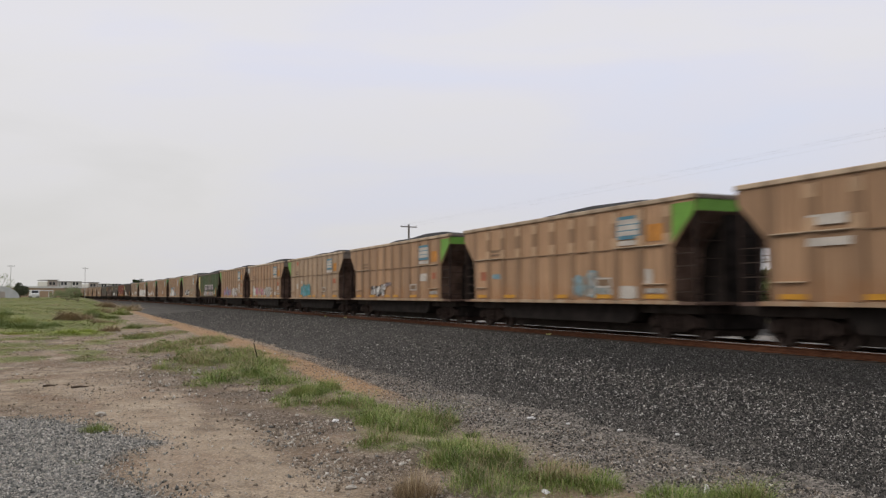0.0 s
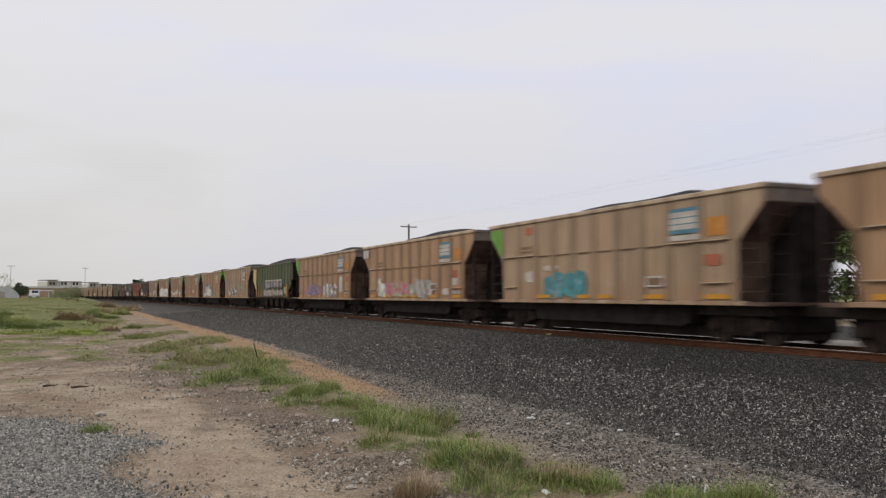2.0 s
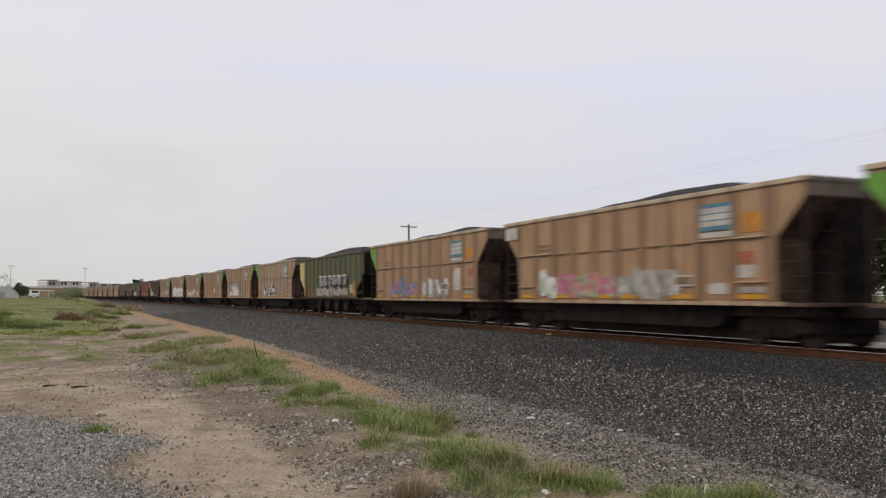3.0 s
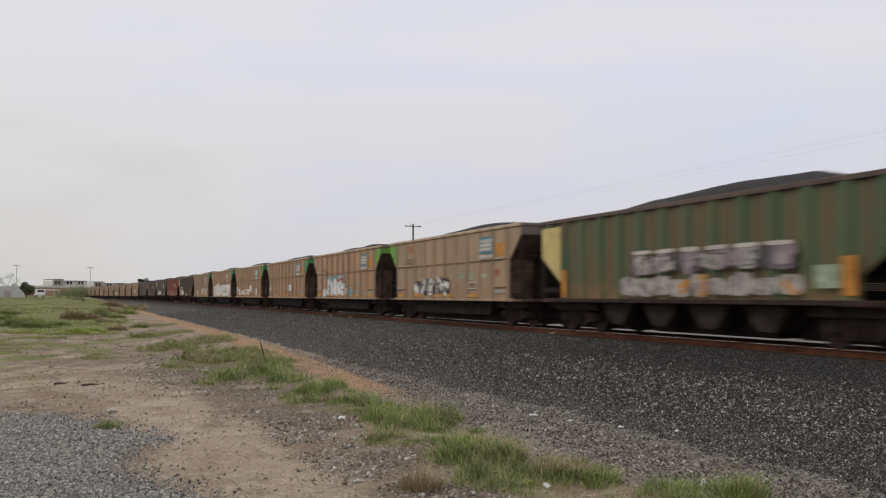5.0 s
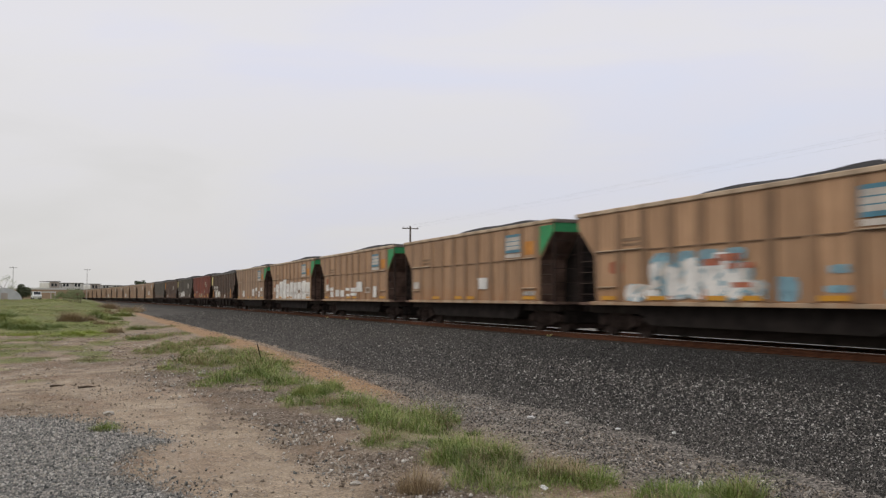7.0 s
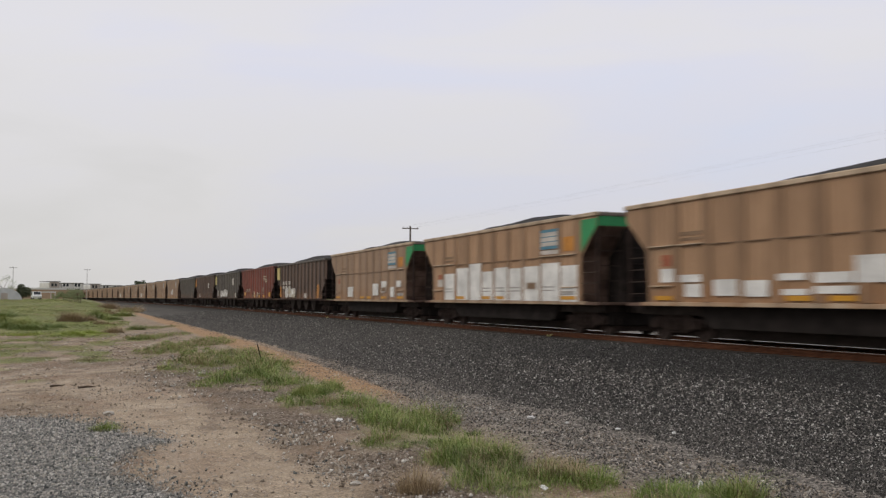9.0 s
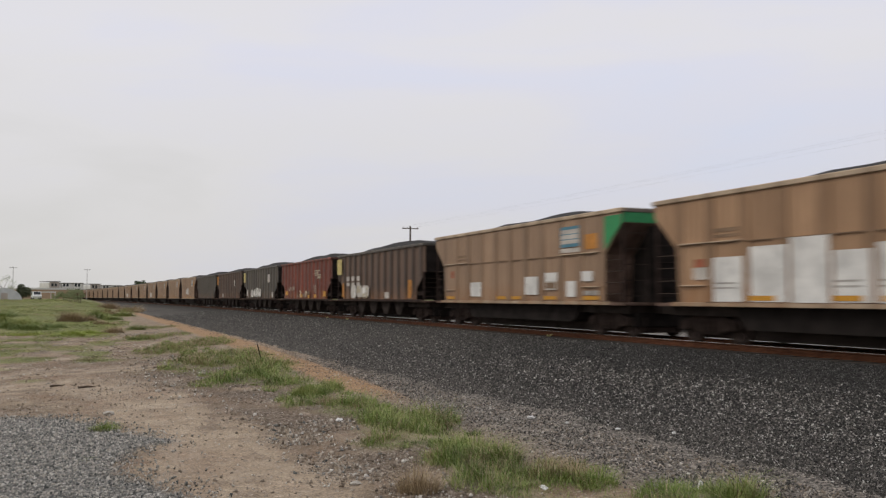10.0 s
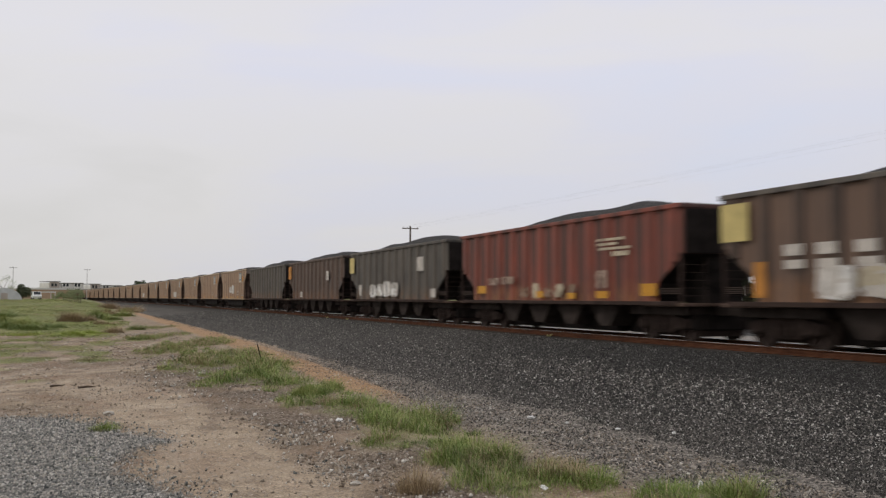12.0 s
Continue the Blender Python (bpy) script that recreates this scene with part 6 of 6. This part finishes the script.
def build_litter():
    def gz(x, y):
        return float(ground_height(np.array([x]), np.array([y]))[0])

    def scrap(name, x, y, l, w, h, mat, label, cat, turn, z=None):
        rng = random.Random(int(x * 100 + y * 10))
        bm = bmesh.new()
        bmesh.ops.create_icosphere(bm, subdivisions=2, radius=0.5)
        for v in bm.verts:
            k = 1 + 0.25 * (rng.random() - 0.5) * 2
            v.co = Vector((v.co.x * l * k, v.co.y * w * k, max(v.co.z * h * k, -h * 0.3)))
        ob = part(name, bm, mat)
        ob.matrix_basis = pose(x, y, (gz(x, y) if z is None else z) + h * 0.25, 0, 0, turn)
        tagged(ob, label, cat)
    bed = max(float(bed_surface(np.array([12.4]), np.array([6.75 - TRACK_X]))[0]), gz(6.75, 12.4)) + 0.02
    scrap("litter", 6.75, 12.4, 0.17, 0.09, 0.05, LITTER_WHITE, "crumpled white plastic scrap on gravel", "litter", 20, bed)
    for lx, ly, l in ((7.38, 10.9, 0.10), (7.85, 10.2, 0.09), (7.0, 11.7, 0.07)):
        scrap("litter", lx, ly, l, l * 0.6, 0.04, LITTER_WHITE, "small white paper scrap on gravel", "litter", lx * 50,
              max(float(bed_surface(np.array([ly]), np.array([lx - TRACK_X]))[0]), gz(lx, ly)) + 0.015)
    scrap("litter", 3.9, 13.5, 0.16, 0.12, 0.06, LITTER_WHITE, "white scrap of litter in the dirt", "litter", 60)
    scrap("litter", 4.75, 9.2, 0.06, 0.06, 0.11, LITTER_WHITE, "upright white paper scrap in grass", "litter", 10)
    scrap("litter", 5.9, 7.25, 0.09, 0.05, 0.12, LITTER_WHITE, "white paper scrap in grass", "litter", 40)
    scrap("litter", 4.45, 7.9, 0.20, 0.10, 0.06, LITTER_WHITE, "flattened white cup in grass", "litter", 75)
    for x, y, l in ((2.75, 8.9, 0.12), (0.55, 15.7, 0.20), (3.3, 12.7, 0.10), (4.1, 12.9, 0.09), (2.9, 9.4, 0.08), (3.7, 9.9, 0.09), (1.6, 19.0, 0.16), (3.5, 14.4, 0.10),
                    (5.0, 9.0, 0.09), (4.6, 20.5, 0.14), (3.0, 23.0, 0.22)):
        scrap("rock", x, y, l, l * 0.6, l * 0.45, PALE_ROCK, "pale angular stone lying on dirt", "rock", x * 70)
    bm = bmesh.new()
    cyl(bm, (0, 0, -0.05), (-0.16, 0.05, 0.62), 0.016, 0.012, 6)
    st = part("stake", bm, GRIMY)
    st.matrix_basis = pose(5.0, 25.2, gz(5.0, 25.2))
    tagged(st, "thin leaning rusty stake in the verge", "stake")
    for x, y, l, turn in ((0.25, 20.3, 0.34, 12), (-0.35, 20.9, 0.26, -8)):
        bm = bmesh.new()
        cyl(bm, (-l / 2, 0, 0.02), (0.03, 0.03, 0.03), 0.024, 0.02, 6)
        cyl(bm, (0.02, 0.03, 0.03), (l / 2, -0.05, 0.025), 0.02, 0.01, 6)
        b = part("stick", bm, BARK)
        b.matrix_basis = pose(x, y, gz(x, y), 0, 0, turn)
        tagged(b, "dark broken stick lying on dirt", "stick")


def build_tufts():
    for x, y in ((15.5, 27.1), (15.5, 52.0), (15.45, 56.5)):
        n = 60
        a, d = RNG.random(n) * 6.283, 0.05 * np.sqrt(RNG.random(n))
        X, Y = x + d * np.cos(a), y + d * np.sin(a)
        tagged(blades("weed_sprig", X, Y, np.full(n, -0.20), 0.06 + 0.12 * RNG.random(n), np.full(n, 0.016), SPRIG, 1.0, a),
               "small yellow-green weed sprig beside the rail", "weed")
    for x, y, r, h, n in ((0.42, 13.8, 0.20, 0.19, 900), (4.72, 9.35, 0.20, 0.34, 1100), (4.98, 12.6, 0.3, 0.28, 900), (4.55, 10.6, 0.3, 0.22, 800), (5.05, 7.85, 0.22, 0.24, 800), (5.45, 7.2, 0.3, 0.2, 700),
                          (4.3, 17.1, 0.35, 0.3, 900), (4.98, 17.9, 0.3, 0.32, 800), (0.2, 11.4, 0.16, 0.08, 300),
                          (4.4, 17.3, 0.4, 0.30, 1000), (4.2, 21.6, 0.45, 0.3, 900), (3.6, 31, 0.35, 0.25, 500), (3.1, 43, 0.5, 0.3, 500)):
        tuft("grass_tuft", x, y, r, h, n, GRASS, "fresh green grass tuft in dirt")
    for x, y, r, h, n in ((3.25, 8.35, 0.22, 0.28, 420), (4.75, 8.35, 0.2, 0.26, 420), (5.0, 8.2, 0.18, 0.24, 300), (4.1, 9.9, 0.16, 0.16, 200), (4.35, 15.6, 0.35, 0.16, 300)):
        tuft("dry_tuft", x, y, r, h * 1.25, n + 250, DRY_GRASS, "dry straw-coloured grass tuft")
    brown, green, lime, dark = "rounded clump of brown weeds in the field", "light green weed clump in the field", "low yellow-green weeds at the field edge", "dark green weed mound in the field"
    for x, y, r, h, n, mat, label in ((-0.2, 72, 1.2, 1.25, 2200, DRY_GRASS, brown), (1.0, 74, 0.55, 0.8, 600, DRY_GRASS, brown), (2.1, 66, 1.0, 0.7, 900, DRY_GRASS, brown),
                                      (-2.4, 57, 1.5, 0.62, 1900, DARK_GRASS, dark), (-3.6, 60, 1.3, 0.6, 1300, DARK_GRASS, dark), (-1.3, 60, 1.0, 0.5, 900, DARK_GRASS, dark),
                                      (1.5, 79, 0.7, 0.9, 700, DARK_GRASS, dark), (2.8, 78, 1.0, 0.6, 800, FIELD_GRASS, green),
                                      (-3.4, 66, 1.6, 0.7, 2000, FIELD_GRASS, green), (-4.6, 70, 1.2, 0.7, 1400, FIELD_GRASS, green), (-6.0, 84, 2.2, 0.7, 1400, DARK_GRASS, dark),
                                      (0.0, 48.5, 1.3, 0.34, 2200, LIME_GRASS, lime), (0.9, 50.5, 0.9, 0.34, 1200, LIME_GRASS, lime), (-2.6, 50, 1.4, 0.24, 1500, LIME_GRASS, lime),
                                      (1.9, 51.5, 0.7, 0.4, 700, DRY_GRASS, brown), (2.6, 42.5, 0.45, 0.42, 500, DARK_GRASS, dark), (3.3, 55, 0.6, 0.5, 500, DARK_GRASS, dark),
                                      (4.4, 92, 1.2, 0.8, 900, FIELD_GRASS, "green weed clump near the track"), (3.0, 100, 1.5, 0.9, 900, DRY_GRASS, brown),
                                      (1.9, 84, 1.1, 1.0, 1200, FIELD_GRASS, "green weed clump near the track"), (4.6, 138, 2.0, 1.5, 1300, DRY_GRASS, "tall brown weeds beside the ballast"),
                                      (6.2, 116, 1.8, 1.2, 1300, DRY_GRASS, "tall brown weeds beside the ballast"),
                                      (7.4, 124, 1.4, 1.1, 800, DRY_GRASS, "tall brown weeds beside the ballast")):
        a, d = RNG.random(n) * 6.283, np.sqrt(RNG.random(n))
        X, Y = x + r * d * np.cos(a), y + r * d * np.sin(a)
        tagged(blades("weed_clump", X, Y, ground_height(X, Y), 1.25 * h * (0.25 + 0.85 * RNG.random(n)) * np.clip(1.1 - d ** 2, 0.10, 1) * np.clip(0.8 + 0.9 * fbm(X, Y, 77, 1.3), 0.3, 1.5), 0.008 + 0.00022 * Y, mat, 1.4, a),
               label, "weeds")
    for x, y in ((0.15, 11.2), (0.5, 11.0)):
        tuft("grass_tuft", x, y, 0.14, 0.07, 120, DRY_GRASS, "low yellowed grass tuft in gravel")


build_ground()
build_ballast()
build_background()
rail(-1)
rail(1)
build_ties()
build_train()
build_litter()
build_tufts()
build_stones()
build_rubble()
build_debris()
build_grass()


# ---- what moves ----
def travelled(t):
    """Metres rolled since 6.5 s; the train gathers a little speed half-way."""
    u = np.clip((np.linspace(6.5, t, 41) - 5.0) / 3.0, 0, 1)
    v = 17.435 + 0.105 * u * u * (3 - 2 * u)
    return float(np.mean((v[1:] + v[:-1]) / 2) * (t - 6.5))


def car_pose(k, t):
    s = 16.87 + k * PITCH - HALF - travelled(t)
    x, y, a = track_point(s)
    return pose(x, y, 0, 0, 0, math.degrees(a))


def motions():
    times = [i * 0.5 for i in range(25)]
    for k, car in CARS:
        walk(car, [(t, car_pose(k, t)) for t in times])
    for k, load in LOADS:
        walk(load, [(t, car_pose(k, t)) for t in times])
    turns = [(i / FPS, math.degrees(travelled(i / FPS) / 0.457)) for i in range(361)]
    for k, car in CARS:
        if -8 <= k <= 9:
            for truck in car.children:
                for w in truck.children:
                    place_y = w.matrix_basis.translation.y
                    walk(w, [(t, pose(0, place_y, 0.457, a, 0, 0)) for t, a in turns])


motions()
